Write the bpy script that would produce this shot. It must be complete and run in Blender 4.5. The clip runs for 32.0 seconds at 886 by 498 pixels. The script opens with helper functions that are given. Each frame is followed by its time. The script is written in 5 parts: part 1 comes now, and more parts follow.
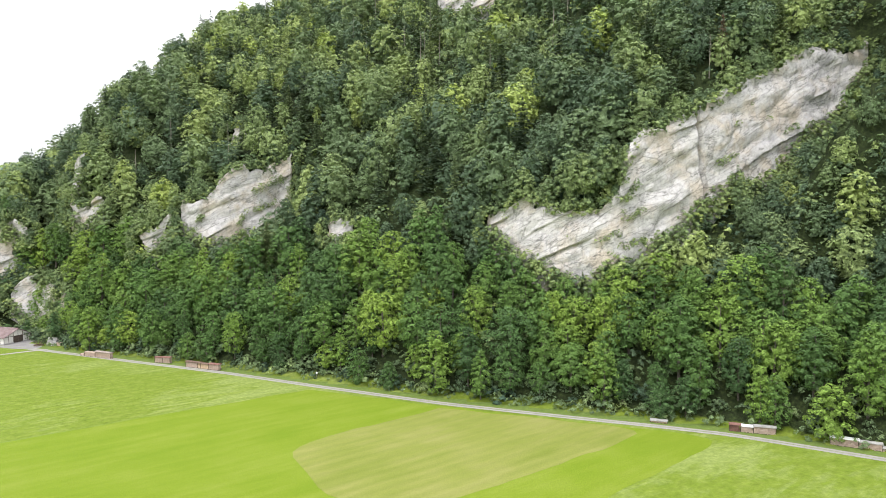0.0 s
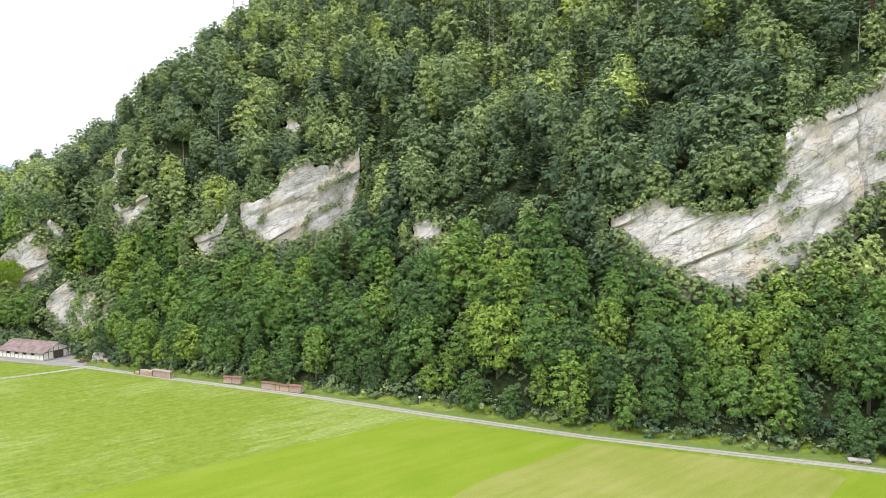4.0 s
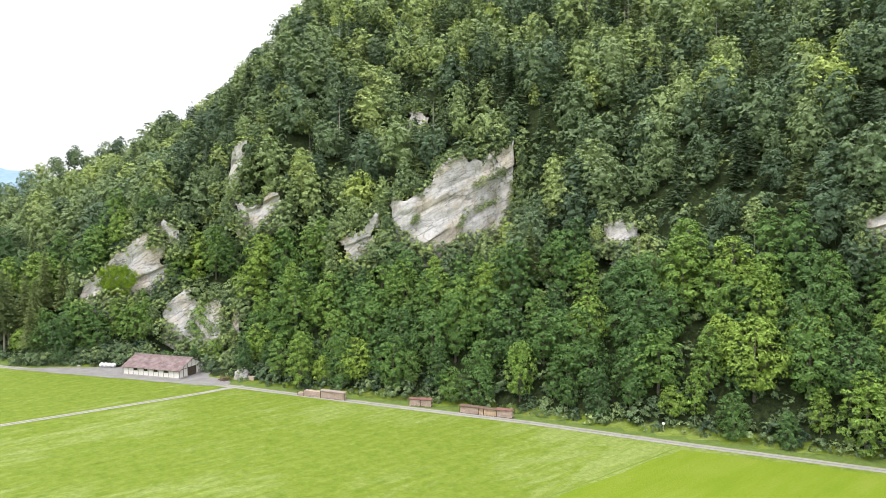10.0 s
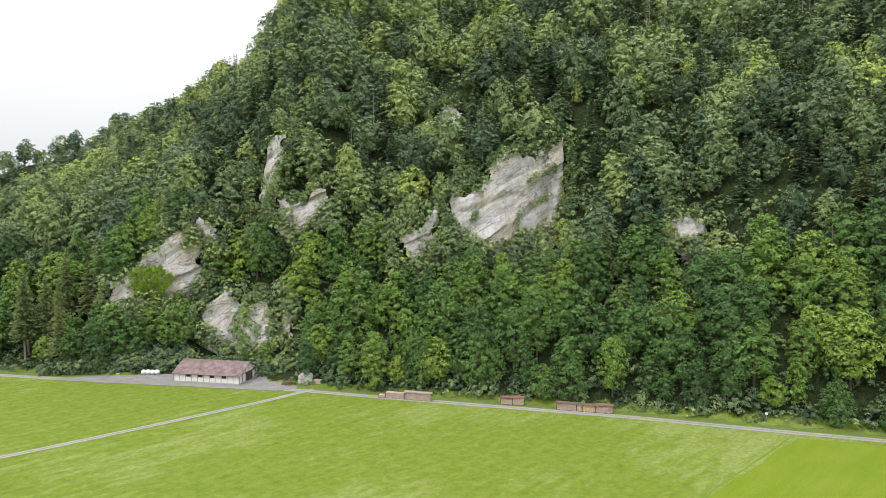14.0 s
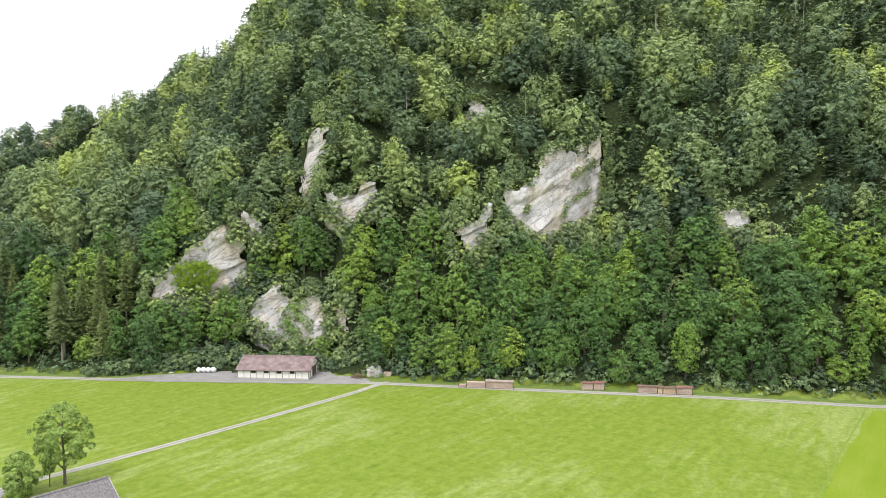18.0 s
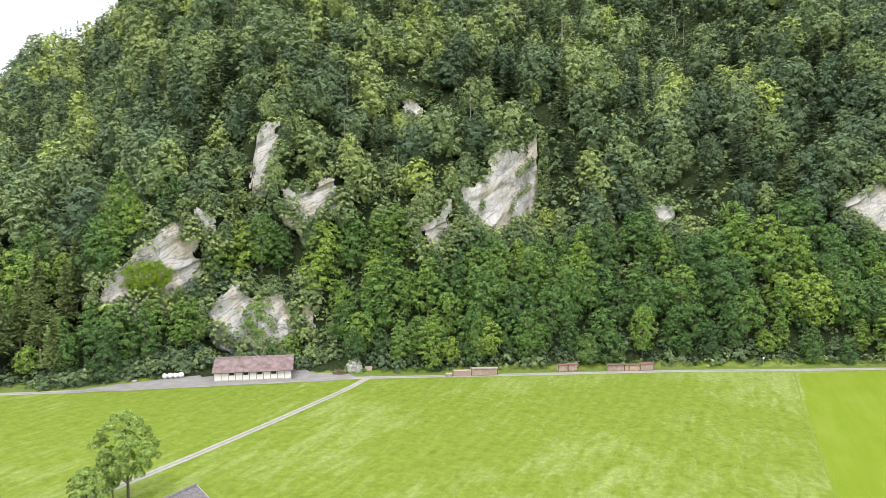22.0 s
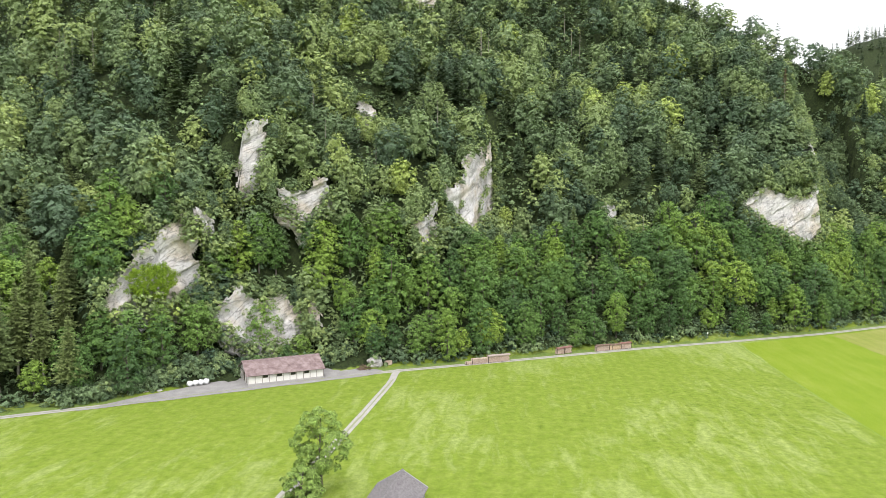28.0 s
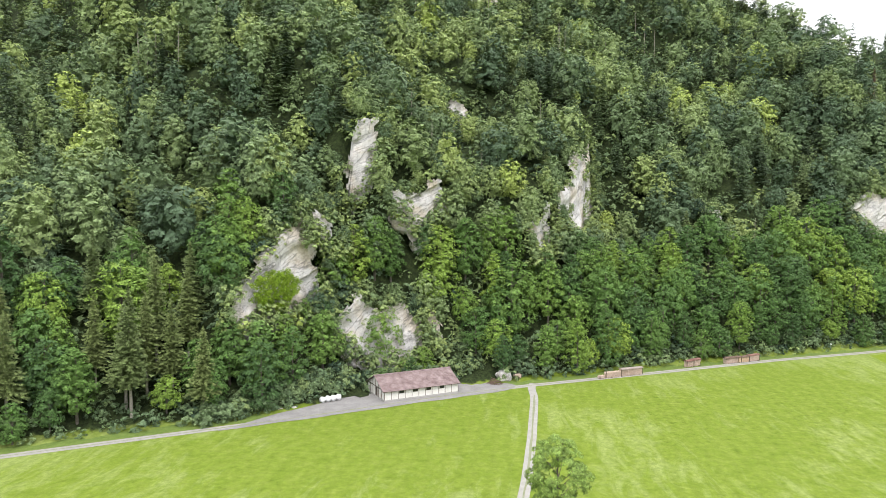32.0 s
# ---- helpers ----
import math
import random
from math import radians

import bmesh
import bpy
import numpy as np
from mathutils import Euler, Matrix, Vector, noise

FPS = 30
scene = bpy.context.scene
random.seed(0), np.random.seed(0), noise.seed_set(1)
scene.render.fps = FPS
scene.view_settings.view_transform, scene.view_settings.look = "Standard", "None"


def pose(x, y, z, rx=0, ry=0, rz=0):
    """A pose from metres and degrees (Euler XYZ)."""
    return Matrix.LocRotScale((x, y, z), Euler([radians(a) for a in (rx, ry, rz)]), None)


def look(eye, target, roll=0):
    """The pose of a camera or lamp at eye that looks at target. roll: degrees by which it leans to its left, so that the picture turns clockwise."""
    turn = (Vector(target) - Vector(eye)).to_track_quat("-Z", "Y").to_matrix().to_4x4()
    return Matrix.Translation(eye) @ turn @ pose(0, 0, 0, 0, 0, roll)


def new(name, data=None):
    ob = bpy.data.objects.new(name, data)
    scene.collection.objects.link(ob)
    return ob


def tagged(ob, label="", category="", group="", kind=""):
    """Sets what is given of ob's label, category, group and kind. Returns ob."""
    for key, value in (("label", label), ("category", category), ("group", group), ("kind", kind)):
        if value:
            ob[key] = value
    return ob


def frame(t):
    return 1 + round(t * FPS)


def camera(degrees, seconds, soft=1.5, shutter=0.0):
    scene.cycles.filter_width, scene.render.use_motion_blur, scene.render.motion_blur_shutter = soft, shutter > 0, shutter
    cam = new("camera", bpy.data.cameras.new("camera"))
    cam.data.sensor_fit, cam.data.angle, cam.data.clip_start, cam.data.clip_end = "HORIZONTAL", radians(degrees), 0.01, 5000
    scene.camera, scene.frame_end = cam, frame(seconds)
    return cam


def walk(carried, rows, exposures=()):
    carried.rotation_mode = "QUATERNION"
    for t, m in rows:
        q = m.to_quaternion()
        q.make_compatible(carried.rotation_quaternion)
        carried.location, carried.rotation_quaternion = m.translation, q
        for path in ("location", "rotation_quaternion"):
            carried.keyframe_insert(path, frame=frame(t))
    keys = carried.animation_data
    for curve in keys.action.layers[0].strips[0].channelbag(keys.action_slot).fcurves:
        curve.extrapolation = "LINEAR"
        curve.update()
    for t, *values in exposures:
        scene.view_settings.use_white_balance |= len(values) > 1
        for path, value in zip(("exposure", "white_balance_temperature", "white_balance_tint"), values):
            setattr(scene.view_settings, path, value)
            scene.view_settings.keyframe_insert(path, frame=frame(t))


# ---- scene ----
cam = camera(64.8, 32.0, 0.55)
METRES, EYE, TILT, LEAN, TURN = 330.0, 50.3, -3.5, 0.0, 0.0
ROWS = [
    (0.0, 0.0, 0.0, 0.0, -0.0, 0.0, -0.0),
    (0.5, -0.0119, 0.0106, 0.0004, -0.05, -0.02, -0.0),
    (1.0, -0.0238, 0.0213, 0.0009, -0.03, -0.01, -0.01),
    (1.5, -0.0359, 0.0318, 0.0015, -0.03, -0.0, -0.01),
    (2.0, -0.048, 0.0422, 0.0023, -0.03, 0.01, -0.02),
    (2.5, -0.0601, 0.0525, 0.0027, -0.05, 0.04, -0.04),
    (3.0, -0.0728, 0.0622, 0.0032, -0.32, 0.05, -0.03),
    (3.5, -0.0856, 0.0716, 0.0034, -0.36, 0.07, -0.05),
    (5.5, -0.1397, 0.1056, 0.0037, -1.48, 0.12, -0.03),
    (6.0, -0.1539, 0.1128, 0.0038, -1.52, 0.13, -0.02),
    (6.5, -0.1684, 0.1196, 0.0039, -1.54, 0.16, -0.02),
    (7.0, -0.1832, 0.1256, 0.0044, -1.55, 0.16, -0.02),
    (7.5, -0.1979, 0.1312, 0.0049, -1.62, 0.15, -0.0),
    (8.0, -0.2119, 0.1361, 0.0054, -1.69, 0.14, 0.01),
    (8.5, -0.2269, 0.1409, 0.0059, -1.75, 0.12, 0.02),
    (9.0, -0.2422, 0.1455, 0.0063, -1.8, 0.12, 0.05),
    (9.5, -0.2573, 0.1499, 0.0064, -1.8, 0.11, 0.04),
    (10.0, -0.2726, 0.154, 0.0067, -1.79, 0.09, 0.04),
    (10.5, -0.2881, 0.1578, 0.0069, -1.79, 0.06, 0.05),
    (11.0, -0.3036, 0.1613, 0.007, -1.78, 0.07, 0.05),
    (11.5, -0.3192, 0.1643, 0.0072, -1.79, 0.03, 0.06),
    (12.0, -0.3349, 0.167, 0.0072, -1.79, 0.02, 0.07),
    (12.5, -0.3499, 0.1693, 0.0069, -1.94, 0.02, 0.09),
    (13.0, -0.3644, 0.1709, 0.0064, -3.94, 0.03, 0.24),
    (13.5, -0.3801, 0.172, 0.0065, -6.39, -0.05, 0.41),
    (15.5, -0.4441, 0.179, 0.0037, -9.64, -0.09, 0.6),
    (16.0, -0.4592, 0.1816, 0.0023, -9.56, -0.05, 0.57),
    (16.5, -0.4751, 0.184, 0.0022, -9.53, -0.11, 0.58),
    (17.0, -0.4895, 0.1862, 0.0018, -9.88, -0.12, 0.59),
    (17.5, -0.5052, 0.1879, 0.0016, -12.59, -0.18, 0.75),
    (18.0, -0.5208, 0.1899, 0.0014, -14.81, -0.21, 0.91),
    (18.5, -0.5362, 0.1922, 0.0013, -16.82, -0.26, 1.04),
    (19.0, -0.5519, 0.1947, 0.0012, -18.94, -0.33, 1.17),
    (19.5, -0.5672, 0.1975, 0.0013, -20.96, -0.43, 1.31),
    (20.0, -0.5827, 0.2008, 0.0013, -22.87, -0.52, 1.43),
    (20.5, -0.598, 0.2046, 0.0013, -24.65, -0.6, 1.52),
    (21.0, -0.6132, 0.2088, 0.0016, -26.43, -0.68, 1.61),
    (21.5, -0.6284, 0.2135, 0.0019, -28.26, -0.74, 1.72),
    (22.0, -0.644, 0.2196, 0.002, -28.97, -0.75, 1.75),
    (22.5, -0.6585, 0.2256, 0.0021, -28.98, -0.73, 1.76),
    (23.0, -0.673, 0.232, 0.0023, -28.99, -0.71, 1.76),
    (23.5, -0.6871, 0.2386, 0.0024, -29.18, -0.71, 1.77),
    (24.0, -0.7012, 0.2452, 0.0028, -29.81, -0.75, 1.81),
    (24.5, -0.7155, 0.2526, 0.0028, -30.18, -0.74, 1.83),
    (25.0, -0.7293, 0.2596, 0.0032, -30.39, -0.75, 1.84),
    (25.5, -0.7432, 0.2671, 0.0036, -30.79, -0.76, 1.87),
    (26.0, -0.7555, 0.2714, 0.0047, -32.2, -0.91, 1.91),
    (26.5, -0.7705, 0.2762, 0.0057, -38.92, -1.2, 2.24),
    (28.5, -0.8222, 0.3146, 0.007, -45.64, -1.35, 2.51),
    (29.0, -0.8307, 0.326, 0.0075, -45.59, -1.32, 2.49),
    (29.5, -0.8377, 0.3383, 0.008, -45.58, -1.3, 2.45),
    (30.0, -0.8434, 0.3512, 0.0088, -45.58, -1.28, 2.41),
    (30.5, -0.8484, 0.3646, 0.0096, -45.6, -1.24, 2.38),
    (31.0, -0.853, 0.3784, 0.0108, -45.6, -1.19, 2.36),
    (31.5, -0.8577, 0.3923, 0.0117, -45.62, -1.13, 2.35),
    (32.0, -0.8625, 0.4062, 0.0128, -45.64, -1.08, 2.33),
]
EXPOSURES = [(0, 0.68), (9, 0.68), (11, 0.6), (12, 0.42), (13, 0.28), (15.5, 0.55), (18, 0.62), (21, 0.68), (32, 0.7)]
walk(cam, [(t, pose(0, 0, EYE, TILT, LEAN, TURN) @ pose(METRES * x, METRES * y, METRES * z, 90 + pitch, roll, yaw)) for t, x, y, z, yaw, pitch, roll in ROWS], EXPOSURES)

# ---- light: an overcast day, soft and nearly shadowless ----
world = bpy.data.worlds.new("overcast_sky")
scene.world = world
world.use_nodes = True
wn = world.node_tree.nodes
wl = world.node_tree.links
wn.clear()
sky = wn.new("ShaderNodeTexSky")
sky.sky_type = "NISHITA"
sky.sun_disc = False
sky.sun_elevation = radians(52)
sky.sun_rotation = radians(205)
sky_part = wn.new("ShaderNodeBackground")
sky_part.inputs["Strength"].default_value = 0.09
cloud = wn.new("ShaderNodeBackground")
cloud.inputs["Color"].default_value = (0.97, 0.985, 1.0, 1)
cloud.inputs["Strength"].default_value = 1.1
veil = wn.new("ShaderNodeMixShader")
veil.inputs[0].default_value = 0.9
wout = wn.new("ShaderNodeOutputWorld")
wl.new(sky.outputs[0], sky_part.inputs["Color"])
wl.new(sky_part.outputs[0], veil.inputs[1])
around = wn.new("ShaderNodeTexCoord")
split = wn.new("ShaderNodeSeparateXYZ")
lift = wn.new("ShaderNodeMapRange")
lift.inputs["To Min"].default_value = 0.6
lift.inputs["To Max"].default_value = 2.3
wl.new(around.outputs["Generated"], split.inputs[0])
wl.new(split.outputs["Z"], lift.inputs["Value"])
wl.new(lift.outputs[0], cloud.inputs["Strength"])
wl.new(cloud.outputs[0], veil.inputs[2])
wl.new(veil.outputs[0], wout.inputs["Surface"])

sun = new("sun", bpy.data.lights.new("sun", "SUN"))
sun.data.energy = 1.5
sun.data.angle = radians(18)
sun.data.color = (1.0, 0.96, 0.9)
sun.matrix_world = look((-60, -70, 150), (0, 0, 0))


# ---- materials ----
def shader(name):
    m = bpy.data.materials.new(name)
    m.use_nodes = True
    m.node_tree.nodes.clear()
    return m, m.node_tree


def node(tree, kind, inputs=None, operation="", blend_type="", attribute_name="", bands_direction="", feature=""):
    n = tree.nodes.new("ShaderNode" + kind)
    if operation:
        n.operation = operation
    if blend_type:
        n.blend_type = blend_type
    if attribute_name:
        n.attribute_name = attribute_name
    if feature:
        n.feature = feature
    if bands_direction:
        n.bands_direction = bands_direction
    for k, v in (inputs or {}).items():
        if isinstance(v, bpy.types.NodeSocket):
            tree.links.new(v, n.inputs[k])
        else:
            n.inputs[k].default_value = v
    return n


SHADE = 0.72  # overall reflectance of the place


def ramp(tree, fac, stops):
    n = node(tree, "ValToRGB", {0: fac})
    e = n.color_ramp.elements
    while len(e) < len(stops):
        e.new(0.5)
    for el, (p, c) in zip(e, stops):
        el.position = p
        el.color = (*(SHADE * v for v in c), 1) if len(c) == 3 else (c[0], c[0], c[0], 1)
    return n.outputs[0]


def place(tree, scale=(1, 1, 1), rot=0.0, tilt=0.0):
    g = node(tree, "NewGeometry")
    turned = node(tree, "Mapping", {0: g.outputs["Position"], 2: (0, tilt, rot)}).outputs[0]
    return node(tree, "Mapping", {0: turned, 3: scale}).outputs[0]


def grain(tree, vec, scale, detail=4.0, rough=0.55, distort=0.0):
    return node(tree, "TexNoise", {"Vector": vec, "Scale": scale, "Detail": detail, "Roughness": rough, "Distortion": distort}).outputs[0]


def blend(tree, fac, a, b, mode="MIX"):
    n = node(tree, "MixRGB", blend_type=mode)
    for i, v in ((0, fac), (1, a), (2, b)):
        if isinstance(v, bpy.types.NodeSocket):
            tree.links.new(v, n.inputs[i])
        else:
            n.inputs[i].default_value = v if i == 0 else (*(SHADE * u for u in v), 1)
    return n.outputs[0]


def finish(m, tree, colour, rough=0.8, height=None, depth=0.1, metal=0.0, spec=0.3):
    b = node(tree, "BsdfPrincipled", {"Roughness": rough, "Metallic": metal, "Specular IOR Level": spec})
    if isinstance(colour, bpy.types.NodeSocket):
        tree.links.new(colour, b.inputs["Base Color"])
    else:
        b.inputs["Base Color"].default_value = (*colour, 1)
    if height is not None:
        bump = node(tree, "Bump", {"Height": height, "Distance": depth, "Strength": 0.7})
        tree.links.new(bump.outputs[0], b.inputs["Normal"])
    out = node(tree, "OutputMaterial", {0: b.outputs[0]})
    return m


def plain(name, a, b, scale=1.5, rough=0.8, depth=0.03, spec=0.3, metal=0.0):
    """A surface that varies between two colours at two scales."""
    m, t = shader(name)
    v = place(t)
    n1, n2 = grain(t, v, scale), grain(t, v, scale * 9)
    mix = node(t, "Math", {0: n1, 1: n2}, operation="ADD").outputs[0]
    half = node(t, "Math", {0: mix, 1: 0.5}, operation="MULTIPLY").outputs[0]
    return finish(m, t, ramp(t, half, [(0.36, a), (0.64, b)]), rough, n2, depth, metal, spec)


def leaf_material(name, stops, from_attribute=False, through_light=0.06):
    """Foliage: one hue for each tree, small differences from clump to clump."""
    m, t = shader(name)
    if from_attribute:
        tree_hue = node(t, "Attribute", attribute_name="tint").outputs["Fac"]
    else:
        tree_hue = node(t, "ObjectInfo").outputs["Random"]
    base = ramp(t, tree_hue, stops)
    isl = node(t, "NewGeometry").outputs["Random Per Island"]
    val = node(t, "MapRange", {0: isl, 3: 0.84, 4: 1.16}).outputs[0]
    n = grain(t, place(t), 1.15, 2.0)
    val2 = node(t, "MapRange", {0: n, 1: 0.3, 2: 0.7, 3: 0.6, 4: 1.42}).outputs[0]
    v = node(t, "Math", {0: val, 1: val2}, operation="MULTIPLY").outputs[0]
    col = node(t, "HueSaturation", {"Value": v, "Color": base, "Saturation": 1.0}).outputs[0]
    leaflets = grain(t, place(t), 6.0, 2.0, 0.7)
    speck = node(t, "MapRange", {0: leaflets, 1: 0.40, 2: 0.68, 3: 0.5, 4: 1.65}).outputs[0]
    col = node(t, "HueSaturation", {"Value": speck, "Color": col}).outputs[0]
    d = node(t, "BsdfPrincipled", {"Base Color": col, "Roughness": 0.6, "Specular IOR Level": 0.16})
    warm = blend(t, 0.35, col, (0.20, 0.27, 0.04))
    tr = node(t, "BsdfTranslucent", {0: warm})
    mx = node(t, "MixShader", {0: through_light, 1: d.outputs[0], 2: tr.outputs[0]})
    gaps = ramp(t, leaflets, [(0.42, (0,)), (0.45, (1,))])
    cut = node(t, "MixShader", {0: gaps, 1: node(t, "BsdfTransparent").outputs[0], 2: mx.outputs[0]})
    node(t, "OutputMaterial", {0: cut.outputs[0]})
    return m


BROAD = [(0.0, (0.066, 0.114, 0.074)), (0.35, (0.176, 0.25, 0.118)), (0.7, (0.3, 0.385, 0.145)), (0.9, (0.37, 0.455, 0.145)), (1.0, (0.42, 0.53, 0.11))]
NEEDLE = [(0.0, (0.058, 0.09, 0.05)), (0.5, (0.095, 0.14, 0.066)), (1.0, (0.19, 0.24, 0.085))]
LEAF = leaf_material("broadleaf_foliage", [(0.0, (0.068, 0.13, 0.048)), (0.45, (0.112, 0.208, 0.055)), (0.82, (0.185, 0.30, 0.06)), (0.95, (0.225, 0.34, 0.062)), (1.0, (0.26, 0.375, 0.065))])
LEAF_FAR = leaf_material("broadleaf_foliage_wood", BROAD, True)
NEEDLES = leaf_material("spruce_needles", [(0.0, (0.135, 0.185, 0.07)), (1.0, (0.215, 0.262, 0.088))], through_light=0.08)
NEEDLES_FAR = leaf_material("spruce_needles_wood", NEEDLE, True)
LONE_LEAF = leaf_material("meadow_tree_foliage", [(0.0, (0.22, 0.33, 0.08)), (1.0, (0.25, 0.36, 0.085))], through_light=0.15)
MOUND = leaf_material("bright_creeper", [(0.0, (0.23, 0.37, 0.03)), (1.0, (0.32, 0.46, 0.045))], True, 0.1)
DRY = leaf_material("dry_brown_needles", [(0.0, (0.16, 0.09, 0.06)), (1.0, (0.22, 0.13, 0.09))], through_light=0.1)
BARK = plain("grey_brown_bark", (0.09, 0.075, 0.06), (0.24, 0.21, 0.18), 3.0, 0.9, 0.05)
PALE_BARK = plain("pale_bark", (0.25, 0.22, 0.19), (0.5, 0.46, 0.41), 3.0, 0.9, 0.03)


def meadow_material():
    m, t = shader("meadow_grass")
    v = place(t, (1, 1, 1), -0.66)
    streak = place(t, (0.075, 0.24, 1), -0.69)
    n1 = grain(t, streak, 1.0, 8.0, 0.72, 0.6)
    n2 = grain(t, v, 0.35, 6.0, 0.6)
    n3 = grain(t, v, 0.8, 5.0, 0.75)
    n4 = grain(t, v, 0.018, 3.0)
    green = ramp(t, n2, [(0.3, (0.142, 0.206, 0.022)), (0.5, (0.178, 0.243, 0.031)), (0.72, (0.212, 0.27, 0.046))])
    pale = blend(t, n3, (0.215, 0.285, 0.06), (0.325, 0.37, 0.14))
    both = node(t, "Math", {0: n1, 1: n4}, operation="ADD").outputs[0]
    zone = node(t, "Math", {0: both, 1: 0.5}, operation="MULTIPLY").outputs[0]
    mask = ramp(t, zone, [(0.495, (0,)), (0.585, (0.74,))])
    col = blend(t, mask, green, pale)
    fine = node(t, "MapRange", {0: n3, 1: 0.25, 2: 0.75, 3: 0.74, 4: 1.24}).outputs[0]
    col = node(t, "HueSaturation", {"Value": fine, "Color": col}).outputs[0]
    rows = node(t, "TexWave", {"Vector": v, "Scale": 0.11, "Distortion": 2.5, "Detail": 3.0, "Detail Scale": 0.6}, bands_direction="Y").outputs["Fac"]
    col = node(t, "HueSaturation", {"Value": node(t, "MapRange", {0: rows, 3: 0.97, 4: 1.03}).outputs[0], "Color": col}).outputs[0]
    # leaf litter, painted near black so gaps between trees read as shadow
    shaded_litter = grain(t, v, 1.1, 6.0, 0.8)
    leafy = ramp(t, shaded_litter, [(0.38, (0.016, 0.022, 0.010)), (0.52, (0.032, 0.046, 0.017)), (0.68, (0.07, 0.10, 0.03))])
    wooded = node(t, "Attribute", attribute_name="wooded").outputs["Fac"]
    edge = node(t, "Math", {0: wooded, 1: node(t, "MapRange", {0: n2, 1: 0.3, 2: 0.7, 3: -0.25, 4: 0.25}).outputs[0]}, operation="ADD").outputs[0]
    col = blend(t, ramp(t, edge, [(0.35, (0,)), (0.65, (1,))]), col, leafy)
    return finish(m, t, col, 0.9, n3, 0.25, spec=0.1)


def field_material(name, a, b, c, rows=0.0, rot=-0.69, wave=0.25):
    m, t = shader(name)
    v = place(t, (1, 1, 1), rot)
    n1 = grain(t, place(t, (0.04, 0.3, 1), rot), 1.0, 5.0, 0.6)
    n2 = grain(t, v, 0.06, 3.0)
    n3 = grain(t, v, 2.5, 4.0, 0.7)
    s = node(t, "Math", {0: n1, 1: n2}, operation="ADD").outputs[0]
    col = ramp(t, node(t, "Math", {0: s, 1: 0.5}, operation="MULTIPLY").outputs[0], [(0.36, a), (0.5, b), (0.64, c)])
    if rows:
        w = node(t, "TexWave", {"Vector": v, "Scale": rows, "Distortion": 1.5, "Detail": 2.0}, bands_direction="Y").outputs["Fac"]
        dark = node(t, "MapRange", {0: w, 3: 1.0 - wave, 4: 1.0 + wave}).outputs[0]
        col = node(t, "HueSaturation", {"Value": dark, "Color": col}).outputs[0]
    fine = node(t, "MapRange", {0: n3, 1: 0.25, 2: 0.75, 3: 0.86, 4: 1.14}).outputs[0]
    col = node(t, "HueSaturation", {"Value": fine, "Color": col}).outputs[0]
    return finish(m, t, col, 0.9, n3, 0.2, spec=0.1)


def rock_material(name, ochre):
    m, t = shader(name)
    v = place(t)
    bed = place(t, (0.07, 0.09, 0.5), 0.35, 0.5)
    n1 = grain(t, v, 0.12, 6.0, 0.6, 0.4)
    n2 = grain(t, bed, 1.0, 6.0, 0.65, 0.8)
    n3 = grain(t, v, 1.4, 8.0, 0.7)
    down = grain(t, place(t, (0.55, 0.55, 0.05)), 1.0, 4.0, 0.6)
    grey = ramp(t, n2, [(0.28, (0.56, 0.54, 0.56)), (0.44, (0.715, 0.685, 0.70)), (0.68, (0.82, 0.79, 0.785))])
    warm = ramp(t, n1, [(ochre, (0,)), (ochre + 0.16, (0.7,))])
    col = blend(t, warm, grey, (0.66, 0.55, 0.43))
    stain = ramp(t, down, [(0.56, (0,)), (0.74, (0.4,))])
    col = blend(t, stain, col, (0.19, 0.19, 0.19))
    moss = ramp(t, grain(t, v, 0.33, 5.0, 0.6), [(0.68, (0,)), (0.76, (0.5,))])
    col = blend(t, moss, col, (0.10, 0.125, 0.04))
    fine = node(t, "MapRange", {0: n3, 1: 0.25, 2: 0.75, 3: 0.78, 4: 1.16}).outputs[0]
    col = node(t, "HueSaturation", {"Value": fine, "Color": col}).outputs[0]
    for scale, rot, width, strength in (((0.03, 0.05, 0.2), 0.5, 0.012, 0.8), ((0.16, 0.16, 0.07), 0.1, 0.012, 0.3), ((0.12, 0.2, 0.8), 0.5, 0.02, 0.5)):
        seam = grain(t, place(t, scale, 0.35, rot), 1.0, 5.0, 0.62, 0.5)
        off = node(t, "Math", {0: node(t, "Math", {0: seam, 1: 0.5}, operation="SUBTRACT").outputs[0]}, operation="ABSOLUTE").outputs[0]
        crack = ramp(t, off, [(0.0, (strength,)), (width, (0,))])
        col = blend(t, crack, col, (0.15, 0.145, 0.14))
    for scale, turn, width, strength in (((0.10, 0.10, 0.28), 0.5, 0.022, 0.6), ((0.30, 0.30, 0.8), 0.42, 0.03, 0.3), ((0.42, 0.42, 0.13), 0.1, 0.02, 0.25)):
        bent = place(t, scale, 0.35, turn)
        wobble = node(t, "MixRGB", {0: 0.28, 1: bent, 2: node(t, "TexNoise", {"Vector": bent, "Scale": 1.6, "Detail": 4.0}).outputs["Color"]}).outputs[0]
        edge = node(t, "TexVoronoi", {"Vector": wobble, "Scale": 1.0}, feature="DISTANCE_TO_EDGE").outputs["Distance"]
        part_of = ramp(t, grain(t, v, 0.21, 3.0), [(0.38, (0,)), (0.52, (strength,))])
        line = node(t, "Math", {0: ramp(t, edge, [(0.0, (1,)), (width, (0,))]), 1: part_of}, operation="MULTIPLY").outputs[0]
        col = blend(t, line, col, (0.17, 0.16, 0.155))
    h = node(t, "Math", {0: n2, 1: n3}, operation="ADD").outputs[0]
    return finish(m, t, col, 0.9, h, 0.22, spec=0.2)


